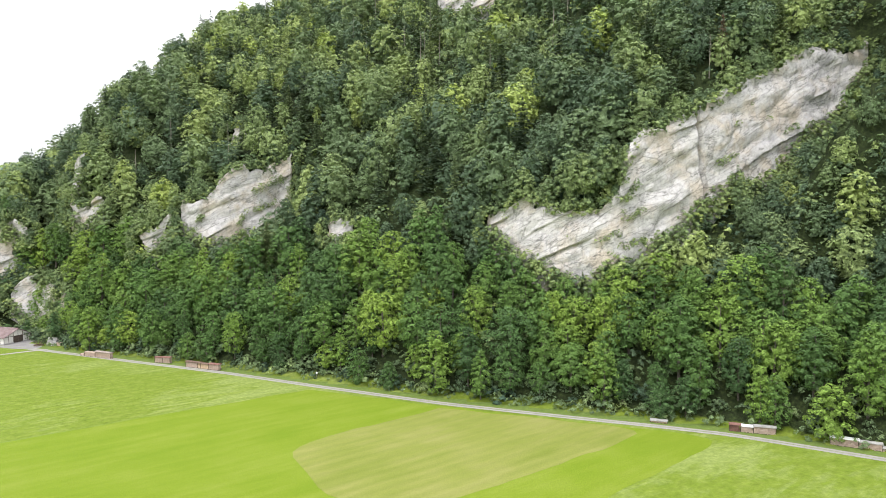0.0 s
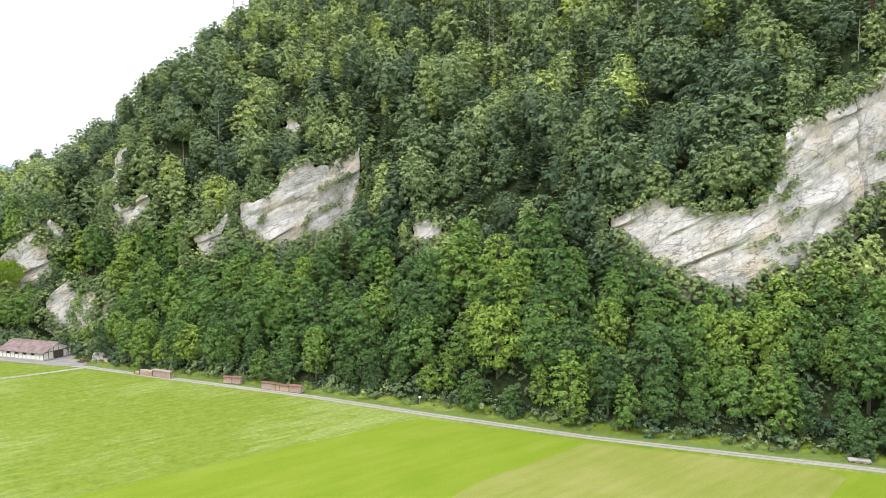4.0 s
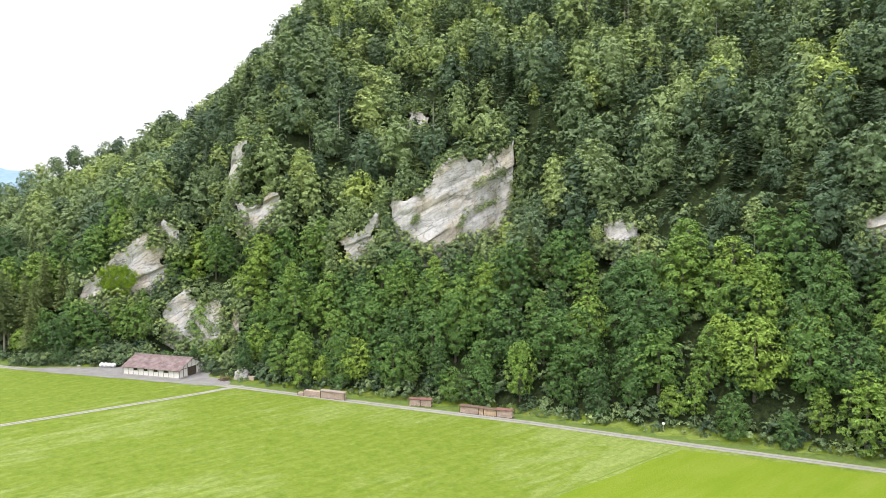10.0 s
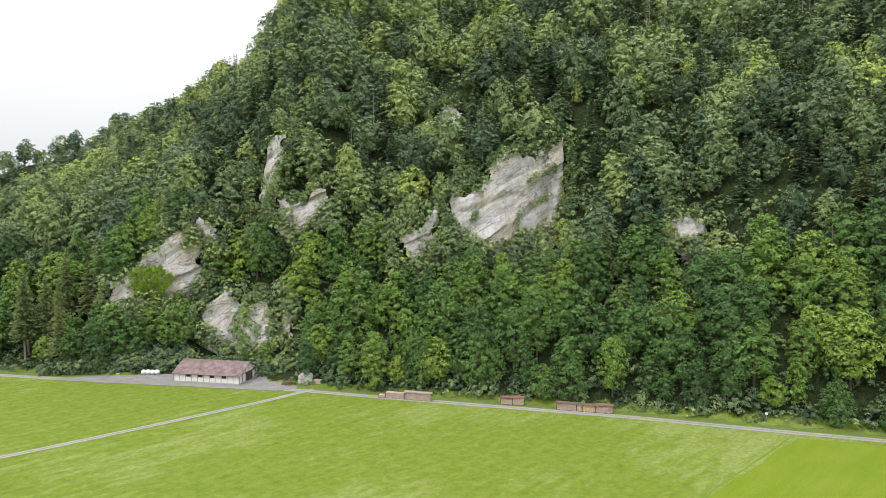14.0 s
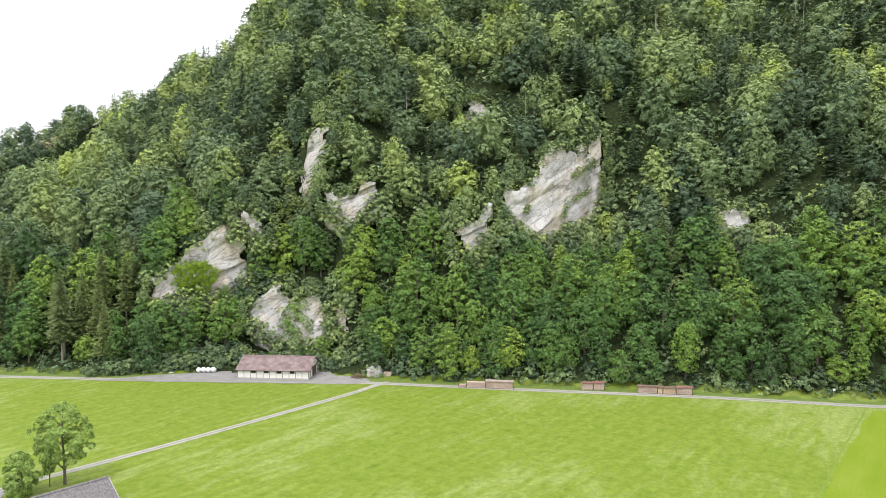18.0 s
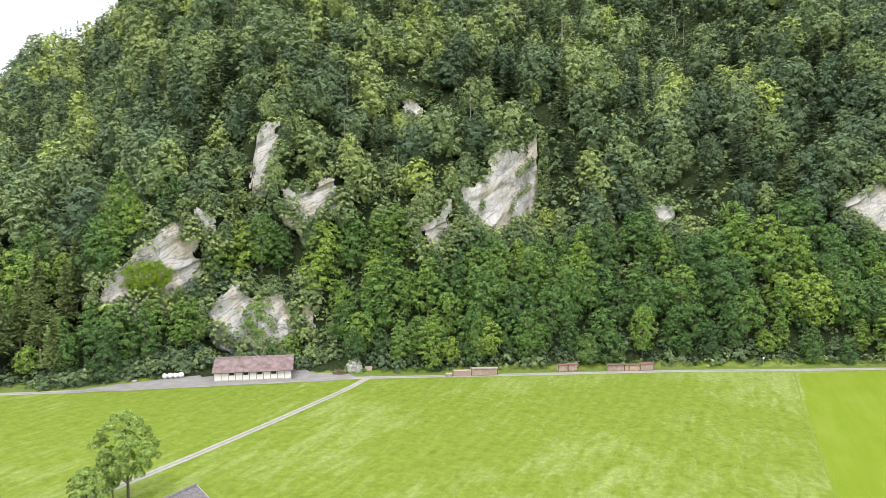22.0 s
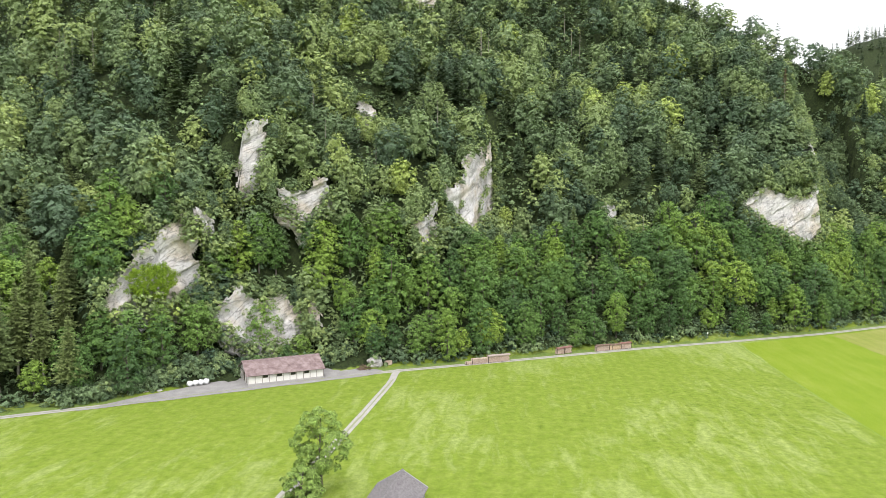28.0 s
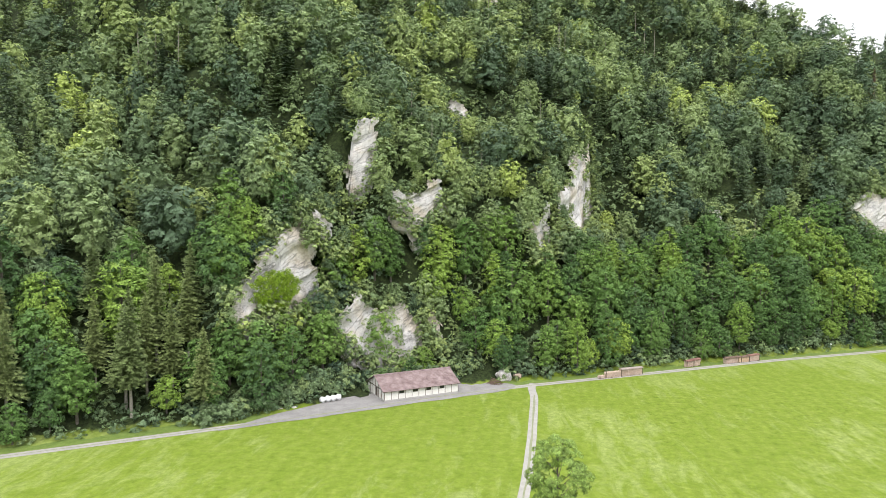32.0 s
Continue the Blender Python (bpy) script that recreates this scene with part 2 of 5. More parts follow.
MEADOW = meadow_material()
BRIGHT = field_material("young_grass_field", (0.165, 0.245, 0.016), (0.192, 0.265, 0.022), (0.222, 0.285, 0.036))
HAY = field_material("mown_yellowish_field", (0.195, 0.235, 0.042), (0.235, 0.262, 0.06), (0.28, 0.287, 0.088), 0.10, -0.69, 0.03)
ROCK = rock_material("pale_limestone", 0.47)
OCHRE_ROCK = rock_material("ochre_stained_limestone", 0.44)
GRAVEL = plain("pale_gravel", (0.30, 0.285, 0.265), (0.43, 0.41, 0.385), 0.6, 0.95, 0.05)
YARD = plain("grey_gravel_yard", (0.22, 0.21, 0.21), (0.34, 0.325, 0.32), 0.35, 0.95, 0.05)
VERGE = plain("worn_grass", (0.21, 0.23, 0.13), (0.28, 0.295, 0.19), 0.5, 0.9, 0.1)
TALL_GRASS = plain("tall_boundary_grass", (0.14, 0.215, 0.02), (0.18, 0.26, 0.03), 0.5, 0.9, 0.05)
BANK = plain("lush_verge_grass", (0.10, 0.165, 0.025), (0.20, 0.27, 0.06), 0.8, 0.9, 0.2)
STRAW = plain("dry_straw_grass", (0.34, 0.29, 0.14), (0.48, 0.42, 0.22), 0.3, 0.95, 0.1)
# the blue is distance haze painted into the hill's base colour
HAZED_HILL = plain("far_hill_painted_haze", (0.22, 0.33, 0.42), (0.3, 0.42, 0.52), 0.004, 1.0, 0.0)
FAR_SLOPE = plain("far_wood_slope", (0.03, 0.06, 0.03), (0.06, 0.10, 0.045), 0.05, 1.0, 3.0)


# ---- mesh helpers ----
def mesh_of(name, verts, faces, material=None, smooth=False):
    me = bpy.data.meshes.new(name)
    me.from_pydata([tuple(v) for v in verts], [], faces)
    if material:
        me.materials.append(material)
    if smooth:
        me.polygons.foreach_set("use_smooth", [True] * len(me.polygons))
    me.update()
    return me


def leaf_mesh(name, verts, material, tint=None):
    """A mesh of loose faces from an array of shape (n, corners, 3); tint: one number for each face."""
    n, c = verts.shape[:2]
    me = bpy.data.meshes.new(name)
    me.vertices.add(n * c)
    me.vertices.foreach_set("co", np.ascontiguousarray(verts, np.float32).ravel())
    me.loops.add(n * c)
    me.loops.foreach_set("vertex_index", np.arange(n * c, dtype=np.int32))
    me.polygons.add(n)
    me.polygons.foreach_set("loop_start", np.arange(0, n * c, c, dtype=np.int32))
    if tint is not None:
        at = me.attributes.new("tint", "FLOAT", "FACE")
        at.data.foreach_set("value", np.ascontiguousarray(tint, np.float32))
    me.materials.append(material)
    me.update(calc_edges=True)
    return me


def part(name, bm, material, parent, label=""):
    """Links a bmesh, or a mesh, as one part under a thing."""
    if isinstance(bm, bmesh.types.BMesh):
        me = bpy.data.meshes.new(name)
        bm.to_mesh(me)
        bm.free()
    else:
        me = bm
    if material and not me.materials:
        me.materials.append(material)
    ob = new(name, me)
    ob.parent = parent
    if label:
        ob["label"] = label
    return ob


def box(x0, y0, z0, x1, y1, z1, bevel=0.0):
    bm = bmesh.new()
    bmesh.ops.create_cube(bm, size=1.0)
    bmesh.ops.scale(bm, vec=(x1 - x0, y1 - y0, z1 - z0), verts=bm.verts)
    bmesh.ops.translate(bm, vec=((x0 + x1) / 2, (y0 + y1) / 2, (z0 + z1) / 2), verts=bm.verts)
    if bevel:
        bmesh.ops.bevel(bm, geom=list(bm.edges), offset=bevel, segments=1, affect="EDGES")
    return bm


def strip(points, widths, z):
    """A ribbon along a line of (x, y): vertices and faces."""
    p = np.array(points, float)
    d = np.gradient(p, axis=0)
    d /= np.linalg.norm(d, axis=1)[:, None]
    n = np.stack([-d[:, 1], d[:, 0]], 1)
    w = np.broadcast_to(np.array(widths, float), (len(p),))[:, None] / 2
    a, b = p + n * w, p - n * w
    verts = [(*q, z) for q in a] + [(*q, z) for q in b]
    k = len(p)
    return verts, [(i, k + i, k + i + 1, i + 1) for i in range(k - 1)]


def dense(points, step=3.0):
    p = np.array(points, float)
    s = np.r_[0, np.cumsum(np.linalg.norm(np.diff(p, axis=0), axis=1))]
    q = np.linspace(0, s[-1], max(2, int(s[-1] / step)))
    out = np.stack([np.interp(q, s, p[:, i]) for i in range(p.shape[1])], 1)
    for _ in range(3):
        out[1:-1] = (out[:-2] + 2 * out[1:-1] + out[2:]) / 4
    return out


# ---- the lie of the land ----
ROAD = [(-420, 345), (-330, 310), (-251, 280), (-204, 263), (-162, 250.5), (-145, 244), (-109, 227.5), (-65, 208), (-36, 193), (0, 175.5), (30, 164), (48, 157.5), (64, 151), (88, 136), (130, 108), (200, 66), (300, 10)]
RX = [p[0] for p in ROAD]
RY = [p[1] for p in ROAD]
KNOTS = (7, 20, 30, 45, 60, 80, 105, 140, 200, 300)
SLOPE = {
    -450: (0, 5, 8, 12, 15, 17, 19, 20, 20, 20),
    -320: (0, 8, 13, 20, 24, 26, 27, 26, 26, 30),
    -200: (0, 7, 20, 31, 40, 54, 66, 81, 105, 138),
    -150: (0, 5, 22, 57, 74, 93, 108, 126, 157, 195),
    -90: (0, 12, 22, 40, 58, 76, 98, 121, 158, 205),
    -40: (0, 15, 27, 42, 53, 80, 97, 118, 158, 210),
    20: (0, 13, 24, 50, 63, 76, 86, 110, 150, 200),
    80: (0, 10, 18, 30, 72, 96, 111, 134, 174, 212),
    150: (0, 12, 20, 30, 51, 83, 106, 127, 174, 211),
    178: (0, 10, 16, 24, 34, 48, 63, 86, 140, 190),
    260: (0, 10, 16, 22, 30, 40, 50, 60, 74, 82),
}
STATIONS = sorted(SLOPE)
TABLE = np.array([SLOPE[s] for s in STATIONS], float)
rng = np.random.default_rng(7)


def smooth_noise(x, y, scale, seed=0):
    """Cheap rolling noise between -1 and 1."""
    r = np.random.default_rng(seed)
    out = 0
    for k in range(6):
        a = r.uniform(0, math.tau)
        f = r.uniform(0.6, 1.7) / scale
        out = out + np.sin((x * math.cos(a) + y * math.sin(a)) * f * math.tau + r.uniform(0, math.tau))
    return out / 3.5


def lattice(x, y, seed=0):
    """Gradient noise between about -1 and 1."""
    r = np.random.default_rng(seed)
    g = r.uniform(0, math.tau, (64, 64))
    xi, yi = np.floor(x).astype(int), np.floor(y).astype(int)
    xf, yf = x - xi, y - yi
    u, w = xf * xf * xf * (xf * (xf * 6 - 15) + 10), yf * yf * yf * (yf * (yf * 6 - 15) + 10)

    def corner(dx, dy):
        a = g[(xi + dx) % 64, (yi + dy) % 64]
        return np.cos(a) * (xf - dx) + np.sin(a) * (yf - dy)

    return 1.5 * ((corner(0, 0) * (1 - u) + corner(1, 0) * u) * (1 - w) + (corner(0, 1) * (1 - u) + corner(1, 1) * u) * w)


def fractal(x, y, scale, seed=0, octaves=4):
    return sum(lattice(x / scale * 2**k, y / scale * 2**k, seed + k) * 0.5**k for k in range(octaves))


# each cliff: x, y, foot and brow along its face; lean
CLIFFS = {
    "great": ([(14, 210, 45.5, 48), (23, 202.3, 38, 52.5), (28, 199, 36, 50.5), (33, 196.2, 33.5, 49), (40, 193.1, 31.5, 49), (46.5, 191.4, 37, 52), (49, 192.1, 36.5, 56), (50.5, 192.6, 36, 62), (54, 193.7, 37, 69), (59, 195.6, 43.5, 71), (66, 198.6, 45, 74.5), (73, 201.5, 52.5, 78), (79, 204.2, 55, 81), (85, 206.7, 60, 84.5), (93.5, 210.5, 59.5, 89), (100, 213.5, 61.5, 92), (106, 216.5, 70, 95.5), (115, 220.8, 77, 99.5), (121, 223.4, 78, 101), (127, 226.1, 83, 100.5), (133, 228.8, 95, 101.5), (138, 230.8, 98.5, 103)], 0.10),
    "middle": ([(-98, 264, 45, 52), (-95, 264.2, 43, 52.5), (-91, 264.6, 39.5, 53.5), (-87.5, 264.9, 39.5, 55.5), (-84, 265.8, 38, 61), (-80.5, 267.2, 39.5, 64.7), (-77, 268.7, 42.5, 66), (-73, 270.4, 42, 65), (-69, 272.3, 42.5, 64), (-65.5, 274.3, 44.5, 67.5), (-62.5, 275.7, 48, 69.5), (-60.5, 276.8, 53, 71)], 0.12),
    "spur": ([(-114, 262.8, 36.5, 39.7), (-112.5, 262.9, 35, 40.5), (-109.5, 263.3, 34.5, 42.7), (-107, 263.6, 35.5, 44.5), (-105, 263.9, 39.5, 46.5), (-103.3, 264, 43.5, 47)], 0.12),
    "cave": ([(-201.5, 283.9, 21.4, 24.5), (-199, 284.6, 21, 27), (-194.5, 285.7, 22, 31.2), (-189.5, 286.5, 22.3, 35), (-185.5, 287, 22.5, 39), (-181.5, 287, 22, 42.3), (-178.5, 287, 22.6, 45.2), (-176.8, 287, 24.5, 40.5), (-176, 287, 27, 38)], 0.1),
    "lip": ([(-176.4, 287.2, 42, 46.6), (-174.9, 287.2, 39.2, 46), (-172.4, 287.2, 37.5, 43.2), (-170.7, 287.2, 39, 42)], 0.1),
    "barn": ([(-173.7, 280, 14.5, 17), (-171.3, 279.6, 13.3, 19.2), (-169, 279.1, 10.8, 21.5), (-166.5, 278.4, 8.3, 22.2), (-164.3, 277.5, 6.4, 20), (-162, 276.5, 6, 18.6), (-160, 275.4, 7.2, 18.6), (-157.6, 274.3, 8, 20.4), (-155.3, 273.4, 8.4, 19), (-153.8, 272.8, 9.4, 16.5), (-152.4, 272.3, 10.7, 14.1)], 0.25),
    "stub": ([(-149.5, 271.1, 13.5, 16.4), (-148.4, 270.7, 9.7, 17.5), (-147, 270, 10, 15.5), (-145.6, 269.6, 10.3, 13.2)], 0.2),
    "upper": ([(-158.9, 297.5, 52, 56), (-157.6, 296.8, 49, 57), (-156.2, 296, 51.5, 68.4), (-154.8, 295.2, 55.5, 70.6), (-153.2, 294.3, 58.5, 71.6), (-151.6, 293.4, 61.5, 72.3), (-150.2, 292.6, 67.4, 72)], 0.1),
    "ochre": ([(-151, 285, 49.5, 52), (-148.5, 283.7, 47.5, 50.5), (-146.4, 282.7, 44.3, 49.8), (-144.5, 282, 41, 50.5), (-142, 281, 44, 51.8), (-139, 280.6, 47.5, 55), (-136.3, 280.3, 50.7, 56.2), (-134.4, 280, 52.8, 55.5)], 0.12),
    "knob": ([(-95, 317, 82, 85), (-92, 316, 81, 86.5), (-88, 314, 82, 85.5)], 0.2),
    "ledge": ([(-39.5, 241.5, 42.5, 44.6), (-35, 240, 41.8, 46), (-31, 238.5, 43, 44.8)], 0.2),
    "summit": ([(-2, 409, 165, 170), (8, 405, 162, 176), (18, 401, 162, 176), (28, 397, 164, 171)], 0.2),
}


def land(x, y):
    """Height of the ground: flat meadow, then the mountainside, with its cliffs as steps."""
    x, y = np.asarray(x, float), np.asarray(y, float)
    v = (y - np.interp(x, RX, RY)) * 0.92
    out = np.zeros_like(x)
    f = np.clip(np.interp(x, STATIONS, np.arange(len(STATIONS))), 0, len(STATIONS) - 1.001)
    i = f.astype(int)
    w = f - i
    w = w * w * (3 - 2 * w)
    lo = np.stack([np.interp(v, KNOTS, row) for row in TABLE])
    h = np.take_along_axis(lo, i[None], 0)[0] * (1 - w) + np.take_along_axis(lo, i[None] + 1, 0)[0] * w
    far = np.clip(v - 300, 0, None)
    h = np.maximum(h - 0.3 * far, 0)
    bump = smooth_noise(x, y, 60, 3) * 4 + smooth_noise(x, y, 21, 4) * 1.6
    h = h + bump * np.clip((v - 15) / 40, 0, 1)
    h = h + 158 * np.exp(-((x - 690) ** 2 / (2 * 130**2) + (y - 310) ** 2 / (2 * 130**2)))
    west = np.interp(x, (-560, -450, -415, -390, -370, -340, -300, -260, -225), (0, 22, 42, 57, 73, 83, 100, 118, 60))
    h = np.maximum(h, west * np.exp(-(((y - 610 - 0.35 * (x + 340)) / 62) ** 2)))
    for line, lean in (CLIFFS[k] for k in CLIFFS if k != "stub"):
        c = np.array(line)
        a = np.clip(x, c[0, 0], c[-1, 0])
        side = np.clip(1 - np.abs(x - a) / 7, 0, 1)
        side = side * side * (3 - 2 * side)
        cy, foot, brow = (np.interp(a, c[:, 0], c[:, k]) for k in (1, 2, 3))
        back = y - cy
        low = foot - 8 + 0.75 * np.clip(back, -60, 0)
        step = 3.0 + lean * (brow - foot)
        front = side * ((back <= step) & (back > -24))
        h = np.where(front > 0, np.minimum(h, h * (1 - front) + np.maximum(low, 0) * front), h)
        top = brow - 1.5 + 0.8 * np.clip(back - step - 1, 0, None)
        behind = side * np.clip((45 - back) / 25, 0, 1) * (back > step)
        h = h * (1 - behind) + (np.maximum(h, top) * 0.3 + np.minimum(np.maximum(h, top), top + 4) * 0.7) * behind
    return np.where(v <= 0, 0, np.maximum(h, 0))


def steepness(x, y):
    e = 1.5
    return np.hypot(land(x + e, y) - land(x - e, y), land(x, y + e) - land(x, y - e)) / (2 * e)


# one sheet of ground out to the horizon
gx = np.r_[-4000, -2500, -1500, -900, np.arange(-600, 420, 3.0), np.arange(440, 900, 20.0), 1200, 2200, 4000]
gy = np.r_[-4000, -2000, -800, -300, 0, 40, 70, np.arange(90, 560, 3.0), np.arange(570, 1160, 15.0), 1300]
X, Y = np.meshgrid(gx, gy)
Z = land(X, Y)
nx, ny = len(gx), len(gy)
idx = np.arange(nx * ny).reshape(ny, nx)
gfaces = np.stack([idx[:-1, :-1], idx[:-1, 1:], idx[1:, 1:], idx[1:, :-1]], -1).reshape(-1, 4)
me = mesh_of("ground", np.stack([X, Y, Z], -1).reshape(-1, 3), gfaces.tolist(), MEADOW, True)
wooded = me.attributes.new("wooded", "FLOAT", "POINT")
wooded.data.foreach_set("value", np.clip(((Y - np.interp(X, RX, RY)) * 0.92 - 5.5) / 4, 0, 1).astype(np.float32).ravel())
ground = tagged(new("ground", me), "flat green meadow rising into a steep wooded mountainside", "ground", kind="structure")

# ---- bare cliffs ----
def cliff_face(line, lean, label, seed, rock=ROCK, group="cliffs"):
    """A weathered rock face: bedding ledges, joints and bulges, its rim turned back into the slope."""
    c = np.array(line, float)
    s = np.r_[0, np.cumsum(np.hypot(np.diff(c[:, 0]), np.diff(c[:, 1])))]
    na = max(8, int(s[-1] / 0.42))
    ext = min(3.4, 0.8 + 0.07 * s[-1])
    a = np.linspace(-ext, s[-1] + ext, na)
    ac = np.clip(a, 0, s[-1])
    x, y, foot, brow = (np.interp(ac, s, c[:, k]) for k in range(4))
    over = a - ac
    tx, ty = np.gradient(np.interp(ac, s, c[:, 0]), a), np.gradient(np.interp(ac, s, c[:, 1]), a)
    tl = np.maximum(np.hypot(tx, ty), 1e-6)
    tx, ty = np.convolve(tx / tl, np.ones(9) / 9, "same"), np.convolve(ty / tl, np.ones(9) / 9, "same")
    tx[:5], tx[-5:], ty[:5], ty[-5:] = tx[5], tx[-6], ty[5], ty[-6]
    x, y = x + tx * over, y + ty * over
    rough = smooth_noise(a, a * 0, 7, 11) * 1.1 + smooth_noise(a, a * 0, 2.6, 12) * 0.7
    foot, brow = foot - 10 + rough, brow + 0.8 + fractal(a, a * 0 + 0.7, 9.0, seed + 51, 3) * min(1.6, 0.5 + 0.02 * s[-1])
    nb = max(8, int(np.max(brow - foot) / 0.42))
    b = np.linspace(0, 1, nb)[:, None]
    z = foot + (brow - foot) * b
    out = np.stack([ty, -tx], 1)
    A = np.broadcast_to(a, z.shape) + 0.0
    dip = z - 0.42 * A
    big = fractal(A, z, 15, seed, 3) * 1.5
    along = A + 0.4 * z
    facet = np.abs(lattice(along / 19.0, dip / 8.0, seed + 5)) * 1.3 + np.abs(lattice(along / 5.5, dip / 2.2, seed + 6)) * 0.16
    warp = 0.25 * fractal(A, z, 30, seed + 9, 4)
    bed = np.mod(dip / 9.0 + 0.7 * warp, 1.0)
    weight = np.clip(0.15 + 2.2 * fractal(along / 2.6, dip, 11, seed + 17, 2), 0, 1)
    ledge = weight * (1.4 * np.minimum(1 - bed, bed * 20) - 0.5)
    cleft = np.abs(A - 0.5 * s[-1] + 0.05 * (z - foot - 20) - 2.5 * warp)
    groove = -2.6 * np.clip(1 - cleft / 1.1, 0, 1) if s[-1] > 80 else 0.0
    chip = np.abs(lattice(A / 2.2, z / 3.2, seed + 40)) * 0.1
    fine = fractal(A * 1.3, z * 0.8, 1.8, seed + 13, 2) * 0.07
    nibble = np.clip(3.0 * fractal(z * 0.9, z * 0 + 3.3, 7.0, seed + 31, 3) - 0.5, -6, 0)
    nibble2 = np.clip(3.0 * fractal(z * 0.9, z * 0 + 9.3, 7.0, seed + 37, 3) - 0.5, -6, 0)
    tall = brow - foot
    margin = np.minimum(np.minimum(A + ext + nibble, s[-1] + ext - A + nibble2), np.minimum(b * tall, (1 - b) * tall))
    edge = margin / 1.6
    fold = 2.2 * (1 - np.clip(edge, 0, 1)) ** 1.6
    push = big * 0.6 + facet + ledge + chip + groove + fine - 0.8 - lean * (z - foot - 10) - fold + 0.8
    P = np.stack([x + out[:, 0] * push, y + out[:, 1] * push, z], -1)
    idx = np.arange(nb * na).reshape(nb, na)
    faces = np.stack([idx[:-1, :-1], idx[:-1, 1:], idx[1:, 1:], idx[1:, :-1]], -1)
    rim = margin > 0.7 + 1.2 * np.clip(1.7 * fractal(A, z, 4.5, seed + 61, 4), -0.55, 1.3)
    whole = rim[:-1, :-1] & rim[1:, 1:]
    grown = np.zeros_like(whole)
    i, j = np.unravel_index(np.argmax(np.where(whole, np.minimum(edge, 3)[:-1, :-1] + 0.001 * A[:-1, :-1] * (s[-1] - A[:-1, :-1]), -1)), whole.shape)
    grown[i, j] = True
    while True:
        wide = grown.copy()
        wide[1:] |= grown[:-1]
        wide[:-1] |= grown[1:]
        wide[:, 1:] |= grown[:, :-1]
        wide[:, :-1] |= grown[:, 1:]
        wide &= whole
        if (wide == grown).all():
            break
        grown = wide
    faces = faces[grown]
    used, renumbered = np.unique(faces, return_inverse=True)
    ob = new("rock_cliff", mesh_of("rock_cliff", P.reshape(-1, 3)[used], renumbered.reshape(-1, 4).tolist(), rock, False))
    return tagged(ob, label, "cliff", group)


CLIFF_LABELS = {
    "great": "great pale grey limestone cliff with slanting ledges above the wood",
    "middle": "pale limestone cliff with ochre stains amid the wooded slope",
    "cave": "pale limestone cliff with a dark hollow and a grassy ledge",
    "spur": "small pale rock spur beside the middle cliff",
    "lip": "brownish broken rock lip above the hollow cliff",
    "stub": "small pale rock stub among shrubs",
    "barn": "low weathered limestone outcrop among shrubs behind the barn",
    "upper": "narrow grey rock face high among the trees",
    "ochre": "ochre-stained limestone face among the trees",
    "knob": "small pale rock knob high in the wood",
    "ledge": "small pale rock ledge half hidden by trees",
    "summit": "distant pale rock band near the mountain top",
}
for k, (key, (line, lean)) in enumerate(CLIFFS.items()):
    cliff_face(line, lean, CLIFF_LABELS[key], 600 + 20 * k, OCHRE_ROCK if key in ("ochre", "middle") else ROCK)


# ---- fields and roads ----
def sheet(name, outline, z, material, label, category, wobble=1.2):
    p = dense(list(outline) + [outline[0]], 4.0)
    p = p + wobble * np.stack([smooth_noise(p[:, 0], p[:, 1], 15, 31), smooth_noise(p[:, 0], p[:, 1], 15, 32)], 1) * 0.4
    ob = new(name, mesh_of(name, [(*q, z) for q in p[:-1]], [tuple(range(len(p) - 1))], material))
    return tagged(ob, label, category, kind="structure")


sheet("field_young_grass", [(-37, 189.5), (0, 172.5), (30, 161), (48, 154.5), (61, 148), (35, 124), (-10, 82), (-60, 40), (-200, 40), (-175, 80), (-94, 146)], 0.012, BRIGHT, "smooth bright green field of young grass", "field")
sheet("field_mown", [(-1, 171.5), (24, 163), (47, 154), (19, 130.5), (2, 117), (-8, 111), (-20, 118), (-33, 143)], 0.024, HAY, "yellowish mown field with faint parallel rows", "field")
cx, cy = np.meshgrid(np.linspace(-327, -305, 12), np.linspace(594, 626, 16))
cells = np.arange(cx.size).reshape(cx.shape)
round_cells = (np.hypot((cx + 316) / 1.0, (cy - 610) / 1.5) < 9.5)[:-1, :-1]
cf = np.stack([cells[:-1, :-1], cells[:-1, 1:], cells[1:, 1:], cells[1:, :-1]], -1)[round_cells]
tagged(new("dry_clearing", mesh_of("dry_clearing", np.stack([cx, cy, land(cx, cy) + 0.3], -1).reshape(-1, 3), cf.tolist(), STRAW, True)), "straw-coloured dry grass clearing on the far ridge", "clearing", kind="structure")
road_line = dense(ROAD, 2.5)
tagged(new("road", mesh_of("road", *strip(road_line, 2.5, 0.035), GRAVEL)), "pale gravel farm track along the foot of the wood", "road", kind="structure")
SPUR = [(-330, 105), (-250, 163), (-209, 193.5), (-193, 203.8), (-174, 217), (-148, 235.8), (-143, 241), (-139, 243)]
tagged(new("road_branch", mesh_of("road_branch", *strip(dense(SPUR, 2.5), 1.9, 0.045), GRAVEL)), "narrow gravel track crossing the meadow", "road", kind="structure")
for nm, line, w in (("verge_strip", road_line[30:], 0.4), ("verge_strip", dense(SPUR[:-2], 2.5), 0.42)):
    p = line + 0.08 * np.stack([smooth_noise(line[:, 0], line[:, 1], 9, 41), smooth_noise(line[:, 0], line[:, 1], 9, 42)], 1)
    wd = w * (0.55 + 0.6 * np.clip(smooth_noise(line[:, 0], line[:, 1], 25, 43) + 0.6, 0, 1.2))
    tagged(new(nm, mesh_of(nm, *strip(p, wd, 0.06), VERGE)), "strip of grass between the wheel tracks", "grass strip", kind="structure")
bank = road_line + np.array([0.42, 0.9]) * 4.1
